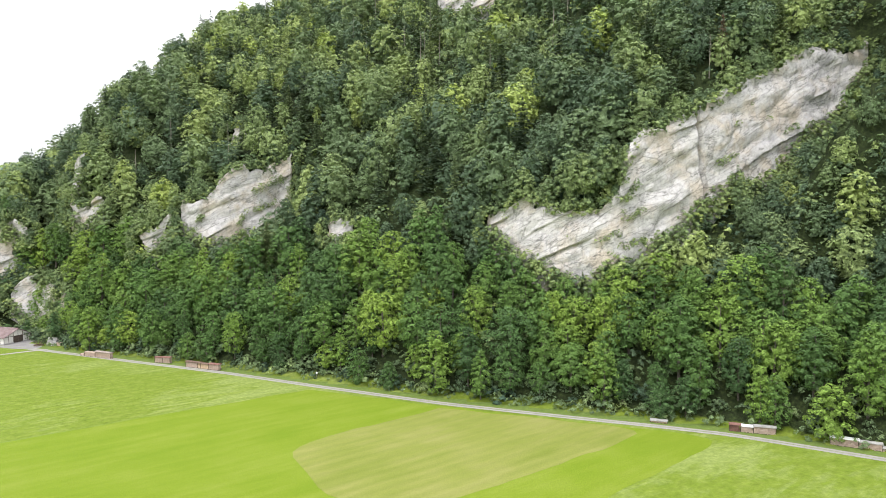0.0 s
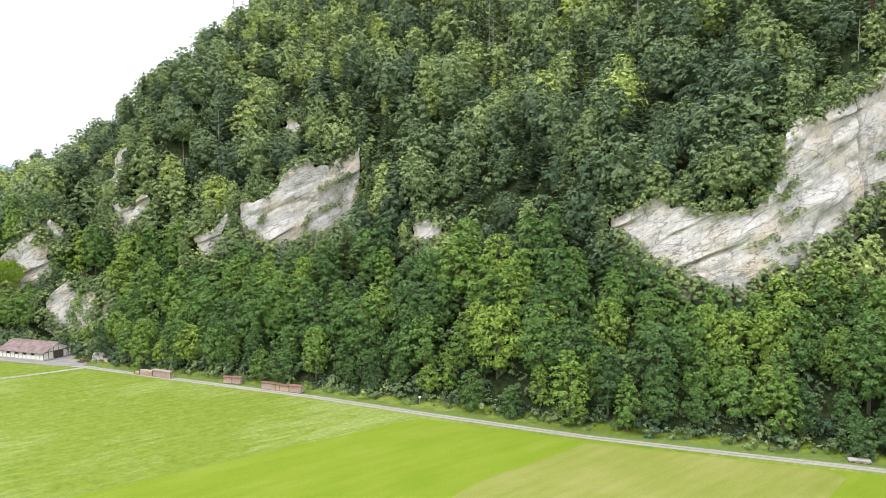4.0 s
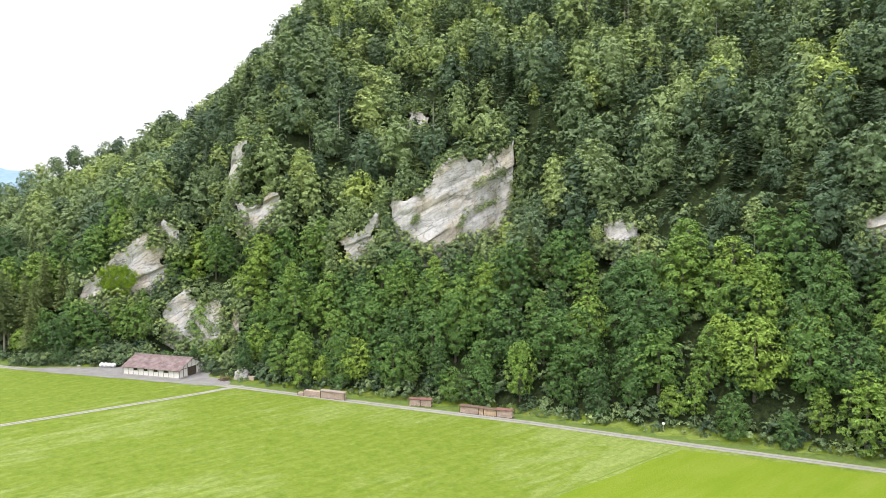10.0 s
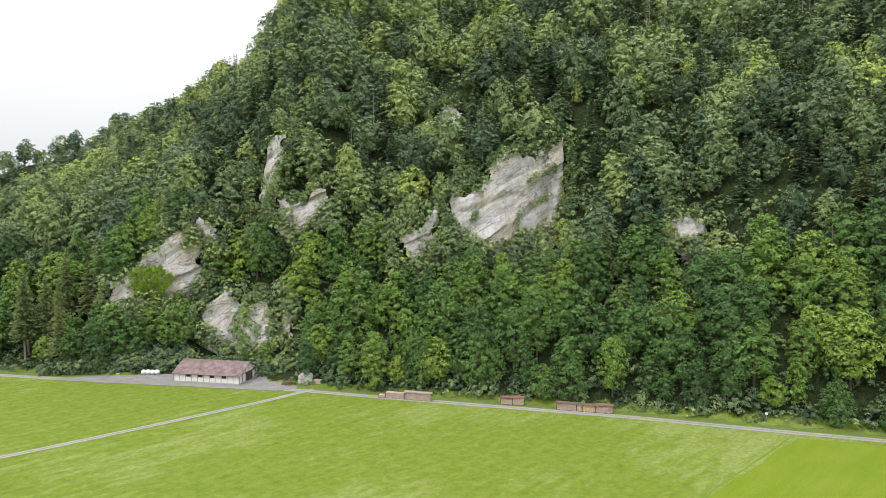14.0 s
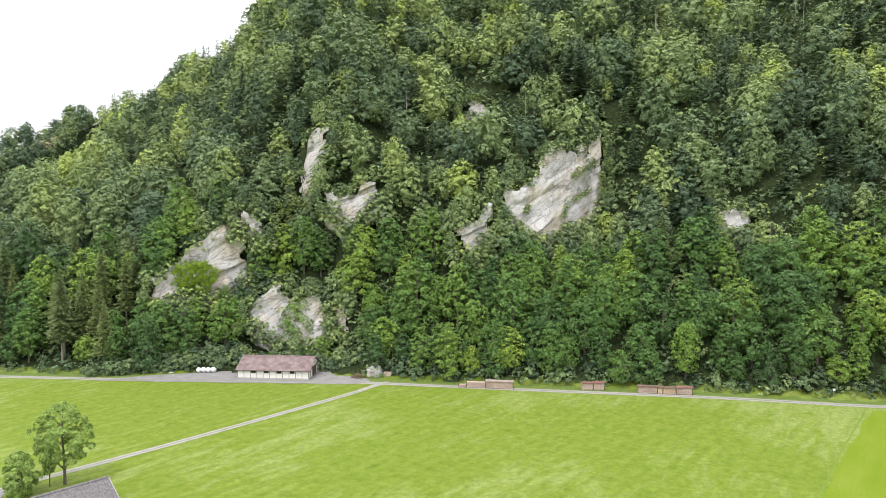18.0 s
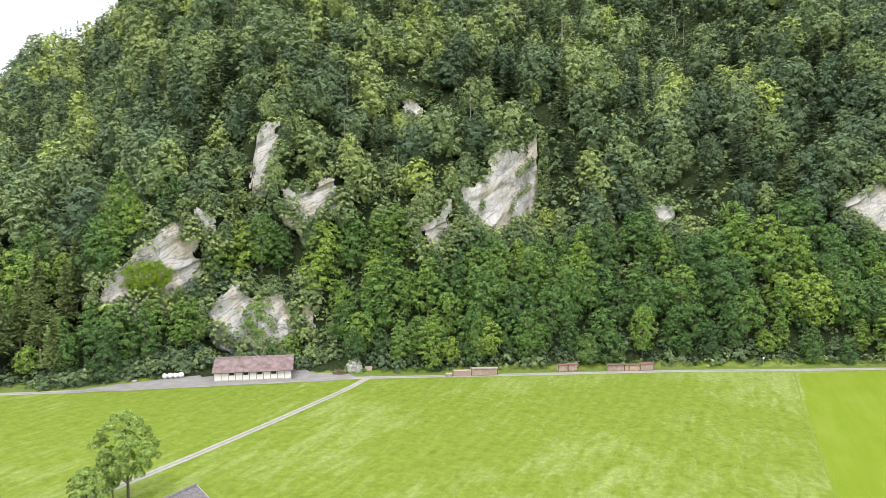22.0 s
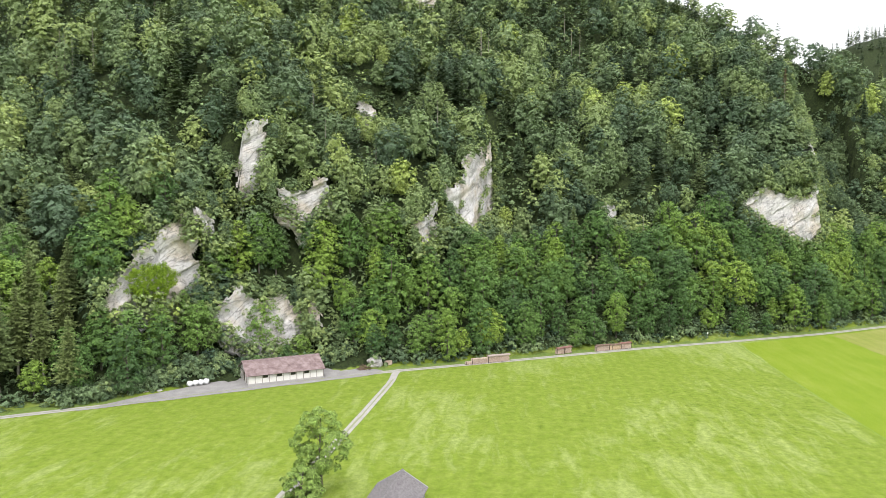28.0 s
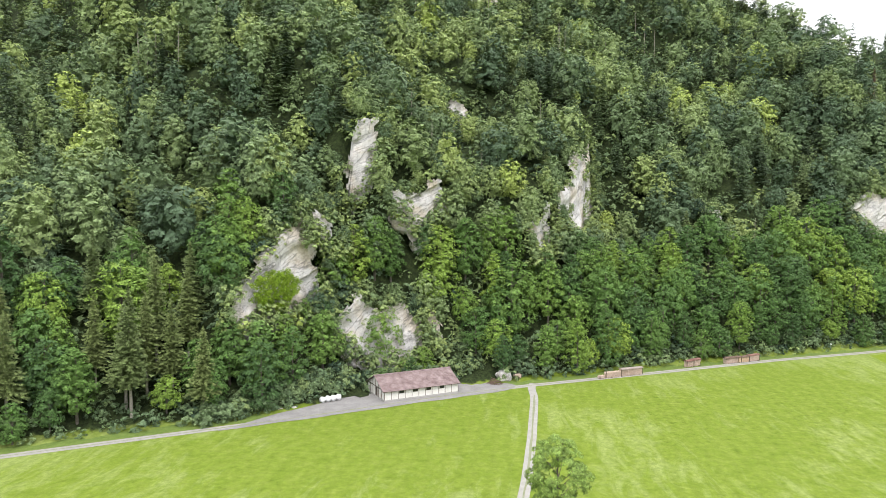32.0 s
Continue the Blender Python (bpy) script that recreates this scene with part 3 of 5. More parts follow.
tagged(new("verge_bank", mesh_of("verge_bank", *strip(bank, 5.2 + 0.7 * smooth_noise(bank[:, 0], bank[:, 1], 11, 47), 0.015), BANK)), "lush grassy verge between the track and the wood", "grass strip", kind="structure")
ditch = dense([(-38, 189.8), (-66, 168.5), (-94, 146), (-135, 112.5), (-175, 80)], 2.0)
ditch += 0.12 * np.stack([smooth_noise(ditch[:, 0], ditch[:, 1], 8, 44), smooth_noise(ditch[:, 0], ditch[:, 1], 8, 45)], 1)
tagged(new("field_edge", mesh_of("field_edge", *strip(ditch, 0.4 + 0.12 * smooth_noise(ditch[:, 0], ditch[:, 1], 12, 46), 0.03), TALL_GRASS)), "dark line of taller grass between meadow and field", "grass strip", kind="structure")
lower_yard = [(-212.4, 189.4), (-211.9, 184), (-213, 176), (-226, 168), (-240, 172), (-232, 178), (-220, 187)]
sheet("lower_yard", lower_yard, 0.055, YARD, "grey gravel yard beside the crossing track", "yard", 0.4)
yard = [(-216, 265.5), (-200, 267.5), (-190, 269), (-178, 266), (-160, 262), (-152, 262), (-146, 250), (-140, 245), (-146, 242), (-160, 247), (-180, 253.5), (-200, 260)]
sheet("yard", yard, 0.055, YARD, "grey gravel yard round the barn", "yard", 0.6)


# ---- trees ----
def leaf_tris(r, p, n, size):
    """Ragged three-cornered leaf clumps at p, facing n."""
    k = len(p)
    n = n / np.maximum(np.linalg.norm(n, axis=1), 1e-6)[:, None]
    t = np.cross(n, r.normal(size=(k, 3)))
    t /= np.maximum(np.linalg.norm(t, axis=1), 1e-6)[:, None]
    u = np.cross(n, t)
    s = size * r.uniform(0.6, 1.35, (k, 1))
    corners = []
    for j in range(3):
        a = math.tau * j / 3 + r.uniform(-0.35, 0.35, (k, 1))
        corners.append(p + (t * np.cos(a) + u * np.sin(a)) * s * r.uniform(0.75, 1.25, (k, 1)))
    return np.stack(corners, 1)


def broad_crown(seed, h, r0, count, size, low=0.12, peak=0.45, core=6, lobes_n=26, flat=0.74, wild=0.0):
    """Leaf clumps on the upper sides of many overlapping boughs, with shaded hollows between; foot of the tree at the origin."""
    r = np.random.default_rng(seed)
    z0, z1 = h * low, h
    ex, sway = r.uniform(0.84, 1.18, 2), r.normal(0, 0.06 * r0, 2)

    def girth(f):
        g = np.where(f < peak, 0.6 + 0.4 * np.sin(math.pi / 2 * f / peak), np.cos(math.pi / 2 * np.clip((f - peak) / (1 - peak), 0, 1)) ** 0.62)
        return r0 * g

    f = np.clip(((np.arange(lobes_n) + r.uniform(0, 1, lobes_n)) / lobes_n) ** 0.85 * 0.93 + 0.03, 0, 0.97)
    a = np.arange(lobes_n) * 2.4 + r.uniform(-0.5, 0.5, lobes_n)
    rad = r0 * r.uniform(0.17, 0.36, lobes_n) * (1.1 - 0.4 * f)
    out = np.clip(girth(f) - rad * 0.7, 0, None) * r.uniform(0.8 - wild, 1.16 + 0.4 * wild, lobes_n)
    out = out * (1 + wild * np.sin(2 * a + seed))
    lobes = np.stack([out * np.cos(a) * ex[0] + sway[0] * f, out * np.sin(a) * ex[1] + sway[1] * f, z0 + (z1 - z0) * f - rad * 0.35 * f, rad, rad * flat * r.uniform(0.8, 1.2, lobes_n)], 1)
    m = count * 4
    pick = r.choice(lobes_n, m, p=rad**2 / np.sum(rad**2))
    d = r.normal(size=(m, 3))
    d /= np.linalg.norm(d, axis=1)[:, None]
    L = lobes[pick]
    outward = np.stack([L[:, 0], L[:, 1], L[:, 2] - (z0 + 0.35 * (z1 - z0))], 1)
    outward /= np.maximum(np.linalg.norm(outward, axis=1), 1e-6)[:, None]
    good = ((d * (0.75 * outward + np.array([0, 0, 0.8]))).sum(1) > 0.0) & (d[:, 2] > -0.45)
    reach = r.uniform(0.84, 1.08, m) + 0.18 * (r.random(m) < 0.1)
    p = L[:, :3] + d * np.stack([L[:, 3], L[:, 3], L[:, 4]], 1) * reach[:, None]
    off = (p[:, None] - lobes[None, :, :3]) / np.stack([lobes[:, 3], lobes[:, 3], lobes[:, 4]], 1)[None]
    good &= ~(np.linalg.norm(off, axis=2) < 0.74).any(1)
    keep = np.where(good)[0][:count]
    p, d, o = p[keep], d[keep], outward[keep]
    n = 0.85 * d + 0.3 * o + 0.27 * r.normal(size=d.shape) + np.array([0, 0, 0.25])
    q = leaf_tris(r, p, n, size)
    if core:
        k = core * core * 2
        ff, aa = r.uniform(0.02, 0.8, k), r.uniform(0, math.tau, k)
        rr = girth(ff) * r.uniform(0.35, 0.58, k)
        pi = np.stack([rr * np.cos(aa), rr * np.sin(aa), z0 + (z1 - z0) * ff], 1)
        ni = np.stack([np.cos(aa), np.sin(aa), 0.2 + 0 * aa], 1) + 0.35 * r.normal(size=(k, 3))
        q = np.concatenate([q, leaf_tris(r, pi, ni, size * 2.6)])
    return q, lobes


def spruce_crown(seed, h, r0, whorls, arms, low=0.12, wide=0.5, sprays=3):
    """Drooping branches in whorls, each with hanging sprays to both sides, narrowing to a tip."""
    r = np.random.default_rng(seed)
    out = []
    for k in range(whorls):
        f = (k + r.uniform(0, 0.7)) / whorls
        rad = r0 * (1 - f) ** 0.8 * r.uniform(0.7, 1.15) + 0.3
        for j in range(arms):
            a = math.tau * (j + r.uniform(-0.35, 0.35)) / arms + k * 0.9
            d = np.array([math.cos(a), math.sin(a), 0])
            side = np.array([-d[1], d[0], 0])
            ra = rad * r.uniform(0.6, 1.2)
            z = h * (low + (1 - low) * f) + r.uniform(-0.6, 0.6) * h / whorls
            droop = ra * r.uniform(0.2, 0.5)

            def bough(g):
                return np.array([0, 0, z - droop * g**1.3 + 0.12 * ra * g**4]) + d * ra * g

            w = wide * r.uniform(0.7, 1.3) * (0.45 + 0.55 * (1 - f))
            for i in range(sprays):
                g0, g1 = (i + 0.1) / sprays, (i + 1.35) / sprays
                p0, p1 = bough(g0), bough(min(g1, 1.08))
                for sgn in (-1, 1):
                    tip = (p0 + p1) * 0.5 + side * sgn * w * (1.1 - 0.5 * g0) + np.array([0, 0, -w * r.uniform(0.25, 0.8)])
                    out.append([p0, p1, tip] if sgn < 0 else [p1, p0, tip])
    tip = np.array([0, 0, h * 1.03])
    for j in range(4):
        a = j * 1.7
        out.append([tip, tip + np.array([0.3 * math.cos(a), 0.3 * math.sin(a), -1.3]), tip + np.array([0.3 * math.cos(a + 1.3), 0.3 * math.sin(a + 1.3), -1.5])])
    return np.array(out)


def tube(bm, p0, p1, r0, r1, sides=6):
    p0, p1 = Vector(p0), Vector(p1)
    q = (p1 - p0).to_track_quat("Z", "Y").to_matrix()
    rings = []
    for p, r in ((p0, r0), (p1, r1)):
        rings.append([bm.verts.new(p + q @ Vector((r * math.cos(k * math.tau / sides), r * math.sin(k * math.tau / sides), 0))) for k in range(sides)])
    for k in range(sides):
        bm.faces.new((rings[0][k], rings[0][(k + 1) % sides], rings[1][(k + 1) % sides], rings[1][k]))
    bm.faces.new(rings[1])


def trunk_mesh(h, r, lobes=None, material=BARK):
    """A tapered, slightly bent trunk with limbs out to the boughs."""
    bm = bmesh.new()
    knots = [(0, 0, -1.2), (0.08, 0.05, h * 0.25), (-0.1, 0.12, h * 0.55), (0.05, 0, h * 0.9)]
    rr = [r * 1.3, r, r * 0.6, r * 0.12]
    for k in range(3):
        tube(bm, knots[k], knots[k + 1], rr[k], rr[k + 1])
    if lobes is not None:
        for lx, ly, lz, lr, lv in lobes[::3]:
            z0 = max(h * 0.18, lz - 0.8 * math.hypot(lx, ly) - 0.5)
            tube(bm, (0, 0, z0), (lx * 0.9, ly * 0.9, lz), r * 0.35, r * 0.07, 5)
    me = bpy.data.meshes.new("trunk")
    bm.to_mesh(me)
    bm.free()
    me.materials.append(material)
    return me


def tree_thing(name, trunk, crown, label, category, at, turn, scale, group):
    t = new(name)
    t.matrix_world = Matrix.LocRotScale(at, Euler((0, 0, turn)), scale)
    part("trunk", trunk, None, t)
    part("crown", crown, None, t)
    return tagged(t, label, category, group)


# tree models: full ones for the edge of the wood, lighter ones for the slope
NEAR_BROAD, NEAR_SPRUCE = [], []
for k in range(12):
    h, r0 = 14.5 + 1.5 * (k % 5), 4.1 + 0.5 * (k % 4)
    q, lobes = broad_crown(100 + k, h, r0, 2150, 0.34, 0.04 + 0.04 * (k % 3), 0.3 + 0.07 * (k % 4), 8, 54 + 5 * (k % 3))
    NEAR_BROAD.append((trunk_mesh(h, 0.26, lobes[::2]), leaf_mesh("crown", q, LEAF), h))
for k in range(4):
    h = 21 + k
    q = spruce_crown(200 + k, h, 3.5, 40, 10, 0.27, 0.75, 3)
    NEAR_SPRUCE.append((trunk_mesh(h, 0.25, None, PALE_BARK), leaf_mesh("crown", q, NEEDLES), h))
FAR_BROAD = [broad_crown(300 + k, 15.5, 3.9 + 0.5 * (k % 4), 980, 0.43, 0.2, 0.3 + 0.08 * (k % 4), 6, 38 + 4 * (k % 4))[0] for k in range(14)]
HIGH_BROAD = [broad_crown(350 + k, 15.0, 3.9 + 0.5 * (k % 4), 460, 0.52, 0.28, 0.36 + 0.07 * (k % 3), 4, 26 + 3 * (k % 3))[0] for k in range(12)]
HIGH_SPRUCE = [spruce_crown(450 + k, 19.0, 3.2, 11, 6, 0.2, 1.15, 2) for k in range(6)]
FAR_SPRUCE = [spruce_crown(400 + k, 19.0, 3.6, 21, 8, 0.12, 0.85, 2) for k in range(6)]
BUSH_FAR = [broad_crown(520 + k, 3.2, 2.0, 85, 0.40, 0.0, 0.4, 0, 9)[0] for k in range(5)]
BUSH = [broad_crown(500 + k, 3.2, 2.0, 210, 0.24, 0.0, 0.4, 3, 14)[0] for k in range(5)]

YARD_BOX = (-218, -143, 240, 268)


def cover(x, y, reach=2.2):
    """Height that a tree may have where its crown would hide a bare face from the camera, over the meadow or to the
    west.
    """
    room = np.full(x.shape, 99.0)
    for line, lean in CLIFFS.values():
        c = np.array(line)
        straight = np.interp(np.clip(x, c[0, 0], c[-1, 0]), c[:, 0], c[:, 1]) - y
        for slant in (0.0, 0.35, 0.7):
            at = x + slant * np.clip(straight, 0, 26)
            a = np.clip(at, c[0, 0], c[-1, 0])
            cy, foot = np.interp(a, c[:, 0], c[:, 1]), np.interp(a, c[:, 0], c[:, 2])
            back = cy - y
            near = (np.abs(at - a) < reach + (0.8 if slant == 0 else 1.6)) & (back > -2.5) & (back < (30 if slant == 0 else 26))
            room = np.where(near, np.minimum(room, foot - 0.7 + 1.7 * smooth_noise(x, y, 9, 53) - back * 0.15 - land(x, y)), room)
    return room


def scatter(step, v0, v1, x0, x1, seed):
    r = np.random.default_rng(seed)
    xs, vs = np.meshgrid(np.arange(x0, x1, step), np.arange(v0, v1, step * 0.9))
    xs = (xs + r.uniform(-0.42, 0.42, xs.shape) * step).ravel()
    vs = (vs + r.uniform(-0.42, 0.42, vs.shape) * step * 0.9).ravel()
    return xs, np.interp(xs, RX, RY) + vs / 0.92, vs, r


def spruce_share(x, v):
    """Chance that a tree is a spruce: dark stands high up and at the west end."""
    p = 0.16 + 0.26 * np.clip((v - 70) / 60, 0, 1) + 0.25 * smooth_noise(x, v, 55, 51)
    p = p + 0.16 * np.clip((x + 70) / 30, 0, 1) * np.clip((60 - x) / 30, 0, 1)
    p = np.where(v < 45, np.where(v < 28, 0.0, 0.05), p)
    p = np.where((x < -205) & (v < 30), 0.5, p)
    p = np.where((x < -300) & (v > 60), 0.04, p)
    return np.clip(p, 0.0, 0.75)


# edge of the wood: trees as things
edge_x, edge_y, edge_v, r = scatter(6.5, 8.2, 37, -262, 128, 61)
edge_z = land(edge_x, edge_y)
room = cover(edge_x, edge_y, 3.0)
n_b = n_s = 0
for x, y, v, z, rm in zip(edge_x, edge_y, edge_v, edge_z, room):
    if YARD_BOX[0] < x < YARD_BOX[1] and y < np.interp(x, [-218, -178, -143], [271, 270, 258]):
        continue
    if 88 < x < 100 and v < 13:
        continue
    conifer = r.random() < spruce_share(np.array([x]), np.array([v]))[0]
    if conifer and n_s < 110:
        tr, cr, h = NEAR_SPRUCE[r.integers(len(NEAR_SPRUCE))]
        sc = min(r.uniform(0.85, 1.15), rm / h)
        if sc > 0.4:
            tree_thing("spruce_tree", tr, cr, "tall dark green spruce at the edge of the wood", "tree", (x, y, z), r.uniform(0, 6.28), (sc, sc, sc), "edge spruces")
            n_s += 1
    elif n_b < 400:
        tr, cr, h = NEAR_BROAD[r.integers(len(NEAR_BROAD))]
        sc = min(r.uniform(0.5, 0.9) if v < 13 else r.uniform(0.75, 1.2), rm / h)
        if sc > 0.28:
            wide = sc * r.uniform(0.9, 1.2)
            tree_thing("broadleaf_tree", tr, cr, "leafy green broadleaf tree at the edge of the wood", "tree", (x, y, z), r.uniform(0, 6.28), (wide, wide, sc), "edge broadleaf trees")
            n_b += 1


def wood(name, models, xs, ys, zs, scales, tints, material, label, seed):
    """Many trees in one mesh."""
    r = np.random.default_rng(seed)
    chunks, hue = [], []
    for x, y, z, s, t in zip(xs, ys, zs, scales, tints):
        q = models[r.integers(len(models))]
        a = r.uniform(0, math.tau)
        ca, sa = math.cos(a), math.sin(a)
        w = s * r.uniform(0.88, 1.18)
        o = np.empty_like(q)
        o[..., 0] = (q[..., 0] * ca - q[..., 1] * sa) * w + x
        o[..., 1] = (q[..., 0] * sa + q[..., 1] * ca) * w + y
        o[..., 2] = q[..., 2] * s + z
        chunks.append(o.astype(np.float32))
        hue.append(np.full(len(q), t, np.float32))
    ob = new(name, leaf_mesh(name, np.concatenate(chunks), material, np.concatenate(hue)))
    return tagged(ob, label, "wood", kind="stuff")


# the wooded slope
parts_x, parts_y, parts_v = [], [], []
for step, v0, v1, x0, x1, seed in ((8.0, 36, 115, -300, 190, 71), (9.3, 115, 330, -330, 230, 72), (10.5, 6, 330, -480, -300, 73), (6.2, 7.5, 25, -300, -262, 74), (6.2, 7.5, 36, 128, 200, 75), (9, 20, 200, 190, 330, 76), (15, 30, 420, 440, 820, 79)):
    xs, ys, vs, r = scatter(step, v0, v1, x0, x1, seed)
    parts_x.append(xs)
    parts_y.append(ys)
    parts_v.append(vs)
wx, wy, wv = np.concatenate(parts_x), np.concatenate(parts_y), np.concatenate(parts_v)
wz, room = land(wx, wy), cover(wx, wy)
r = np.random.default_rng(77)
spr = (r.random(len(wx)) < spruce_share(wx, wv)) | (wx > 400)
size = np.where(spr, r.uniform(0.7, 1.15, len(wx)), r.uniform(0.6, 1.5, len(wx)))
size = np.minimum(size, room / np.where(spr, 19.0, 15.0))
clearing = np.hypot((wx + 316) / 1.0, (wy - 612) / 1.6) < 10
ok = ~clearing & (size > 0.22) & (steepness(wx, wy) < 6.0) & ((wv < 262) | (wx < 60) | (wx > 400))
trees_ok = ok
tint = np.clip(-0.05 * np.clip((-165 - wx) / 60, 0, 1) - 0.24 * np.exp(-(((wx + 140) / 38) ** 2) - ((wv - 95) / 36) ** 2) - 0.22 * np.clip((wx + 75) / 40, 0, 1) + 0.3 * np.exp(-((wx - 5) / 40) ** 2 - ((wv - 125) / 45) ** 2) + 0.14 * np.clip((wv - 50) / 50, 0, 1) + r.normal(0.44, 0.3, len(wx)) - 0.3 * (wx < -300) * (wv > 150) + 0.18 * smooth_noise(wx, wy, 40, 52), 0.1, 0.95)
bx, by, bz, bs = [], [], [], []
for line, lean in CLIFFS.values():
    c = np.array(line, float)
    for x in np.arange(c[0, 0] - 3, c[-1, 0] + 3, 3.4):
        x = x + r.uniform(-1.2, 1.2)
        y0, foot, brow = (np.interp(x, c[:, 0], c[:, k]) for k in (1, 2, 3))
        bx.append(x)
        by.append(y0 + 1.2 + lean * (brow - foot) + r.uniform(0, 3))
        bz.append(brow - 2.5 + r.uniform(-1, 1))
        bs.append(r.uniform(0.3, 0.85))
for line, lean in CLIFFS.values():
    for x, y, foot, brow in (line[0], line[-1]):
        for z in np.arange(foot - 7, brow - 5, 4.0):
            bx.append(x + r.uniform(1.8, 4.6) * (1 if x == line[-1][0] else -1))
            by.append(y - 2.0 + lean * (z - foot) + r.uniform(-1.0, 1.0))
            bz.append(z)
            bs.append(r.uniform(0.3, 0.45))
for x, y, z, sc in ((31, 206, 49, 0.7), (35.5, 205, 49, 0.85), (39.5, 203.5, 50, 0.9), (43, 202.5, 50.5, 0.95), (46, 202.5, 51, 1.0), (41, 208, 52, 1.05), (48, 206, 54, 0.95), (36, 199.5, 50, 0.9), (40, 197, 51, 0.95), (43.5, 195.3, 52.5, 1.0), (46, 194.6, 54, 0.9), (47.5, 193.5, 52, 0.3), (49, 194, 55, 0.33), (50, 195, 58.5, 0.36), (51, 196, 62, 0.36)):
    bx.append(x)
    by.append(y)
    bz.append(z)
    bs.append(sc)
great = np.array(CLIFFS["great"][0])
for x in np.arange(84, 146, 4.2):
    for back in np.arange(5.5, 30, 4.6):
        px, py = x + r.uniform(-1.6, 1.6), np.interp(x, great[:, 0], great[:, 1]) - back + r.uniform(-1.5, 1.5)
        pz = float(land(np.array([px]), np.array([py]))[0])
        tall = (np.interp(px, great[:, 0], great[:, 2]) - 0.5 - pz) / 15.5
        bx.append(px)
        by.append(py)
        bz.append(pz - 0.5)
        bs.append(float(np.clip(min(tall, r.uniform(0.45, 0.75)), 0.25, 0.75)))
wood("broadleaf_wood", FAR_BROAD, bx, by, bz, bs, np.clip(r.normal(0.4, 0.2, len(bx)), 0, 1), LEAF_FAR, "green trees leaning out over the brows of the cliffs", 80)
for high, kind, models in ((False, "broadleaf", FAR_BROAD), (True, "broadleaf", HIGH_BROAD), (False, "spruce", FAR_SPRUCE), (True, "spruce", HIGH_SPRUCE)):
    m = ok & (spr == (kind == "spruce")) & (((wv > 115) | (wx > 190) | (wx < -330)) == high)
    label = ("mixed green broadleaf wood" if kind == "broadleaf" else "dark green spruce wood") + (" on the far upper slope" if high else " on the steep lower slope")
    wood(kind + "_wood", models, wx[m], wy[m], wz[m] - 0.5, size[m], tint[m], LEAF_FAR if kind == "broadleaf" else NEEDLES_FAR, label, 81 + high)
ux, uy, uv, r = scatter(4.2, 7.0, 118, -300, 150, 83)
ok = ~((ux > YARD_BOX[0]) & (ux < YARD_BOX[1]) & (uy < np.interp(ux, [-218, -178, -143], [269, 268, 256]))) & (cover(ux, uy) > 1) & ((uv < 26) | (steepness(ux, uy) > 1.3))
steep_x, steep_y, steep_v, r2 = scatter(2.5, 16, 130, -240, 150, 85)
keep = steepness(steep_x, steep_y) > 2.2
steep_x, steep_y = steep_x[keep], steep_y[keep]
for line, lean in CLIFFS.values():
    c = np.array(line)
    back = steep_y - np.interp(steep_x, c[:, 0], c[:, 1])
    bare = (steep_x > c[0, 0] - 1) & (steep_x < c[-1, 0] + 1) & (back > -4) & (back < 3 + lean * 30)
    steep_x, steep_y = steep_x[~bare], steep_y[~bare]
hedge_x, hedge_y, hedge_v, r3 = scatter(3.2, 7.4, 13, -262, 128, 86)
clear = (np.hypot(hedge_x + 141.6, hedge_y - 249.0) > 4.5) & ((hedge_v > 9.6) | (hedge_x < 58) | (hedge_x > 96)) & ((hedge_x > -222) | (r3.random(len(hedge_x)) < 0.4)) & ~((hedge_x > YARD_BOX[0]) & (hedge_x < YARD_BOX[1]) & (hedge_y < np.interp(hedge_x, [-218, -178, -143], [269, 268, 256])))
back_x = np.tile(np.arange(-217, -143, 1.7), 3) + r3.uniform(-0.7, 0.7, 132)
back_y = np.interp(back_x, [-218, -178, -143], [270.5, 270, 257.5]) + np.repeat([0.0, 2.2, 4.4], 44) + r3.uniform(-0.6, 0.6, 132)
ux, uy = np.r_[ux[ok], steep_x], np.r_[uy[ok], steep_y]
wood("undergrowth", BUSH_FAR, ux, uy, land(ux, uy) - 0.3, r.uniform(0.6, 1.5, len(ux)), np.clip(r.normal(0.3, 0.15, len(ux)), 0, 1), LEAF_FAR, "dense green shrubs under the trees", 84)
ux, uy = np.r_[hedge_x[clear], back_x], np.r_[hedge_y[clear], back_y]
wood("undergrowth", BUSH, ux, uy, land(ux, uy) - 0.3, r.uniform(0.55, 1.4, len(ux)), np.clip(r.normal(0.27, 0.15, len(ux)), 0, 1), LEAF_FAR, "leafy shrubs along the edge of the wood", 87)


fx, fy, fv, r = scatter(3.4, 26, 215, -255, 150, 93)
tree_x, tree_y = wx[trees_ok], wy[trees_ok]
near_tree = np.array([np.min((tree_x - x) ** 2 + (tree_y - y) ** 2) for x, y in zip(fx, fy)])
bare = near_tree < 3.6**2
for line, lean in CLIFFS.values():
    c = np.array(line)
    back = fy - np.interp(fx, c[:, 0], c[:, 1])
    bare |= (fx > c[0, 0] - 1) & (fx < c[-1, 0] + 1) & (back > -3.5) & (back < 3 + lean * 30)
fx, fy = fx[~bare], fy[~bare]
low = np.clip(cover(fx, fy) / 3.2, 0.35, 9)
wood("undergrowth", [q[:58] for q in BUSH_FAR], fx, fy, land(fx, fy) - 0.4, np.minimum(r.uniform(0.9, 2.1, len(fx)), low), np.clip(r.normal(0.4, 0.2, len(fx)), 0, 1), LEAF_FAR, "green bushes filling the gaps between the trees", 94)
hx, hy, hv, r = scatter(6.2, 118, 330, -330, 230, 91)
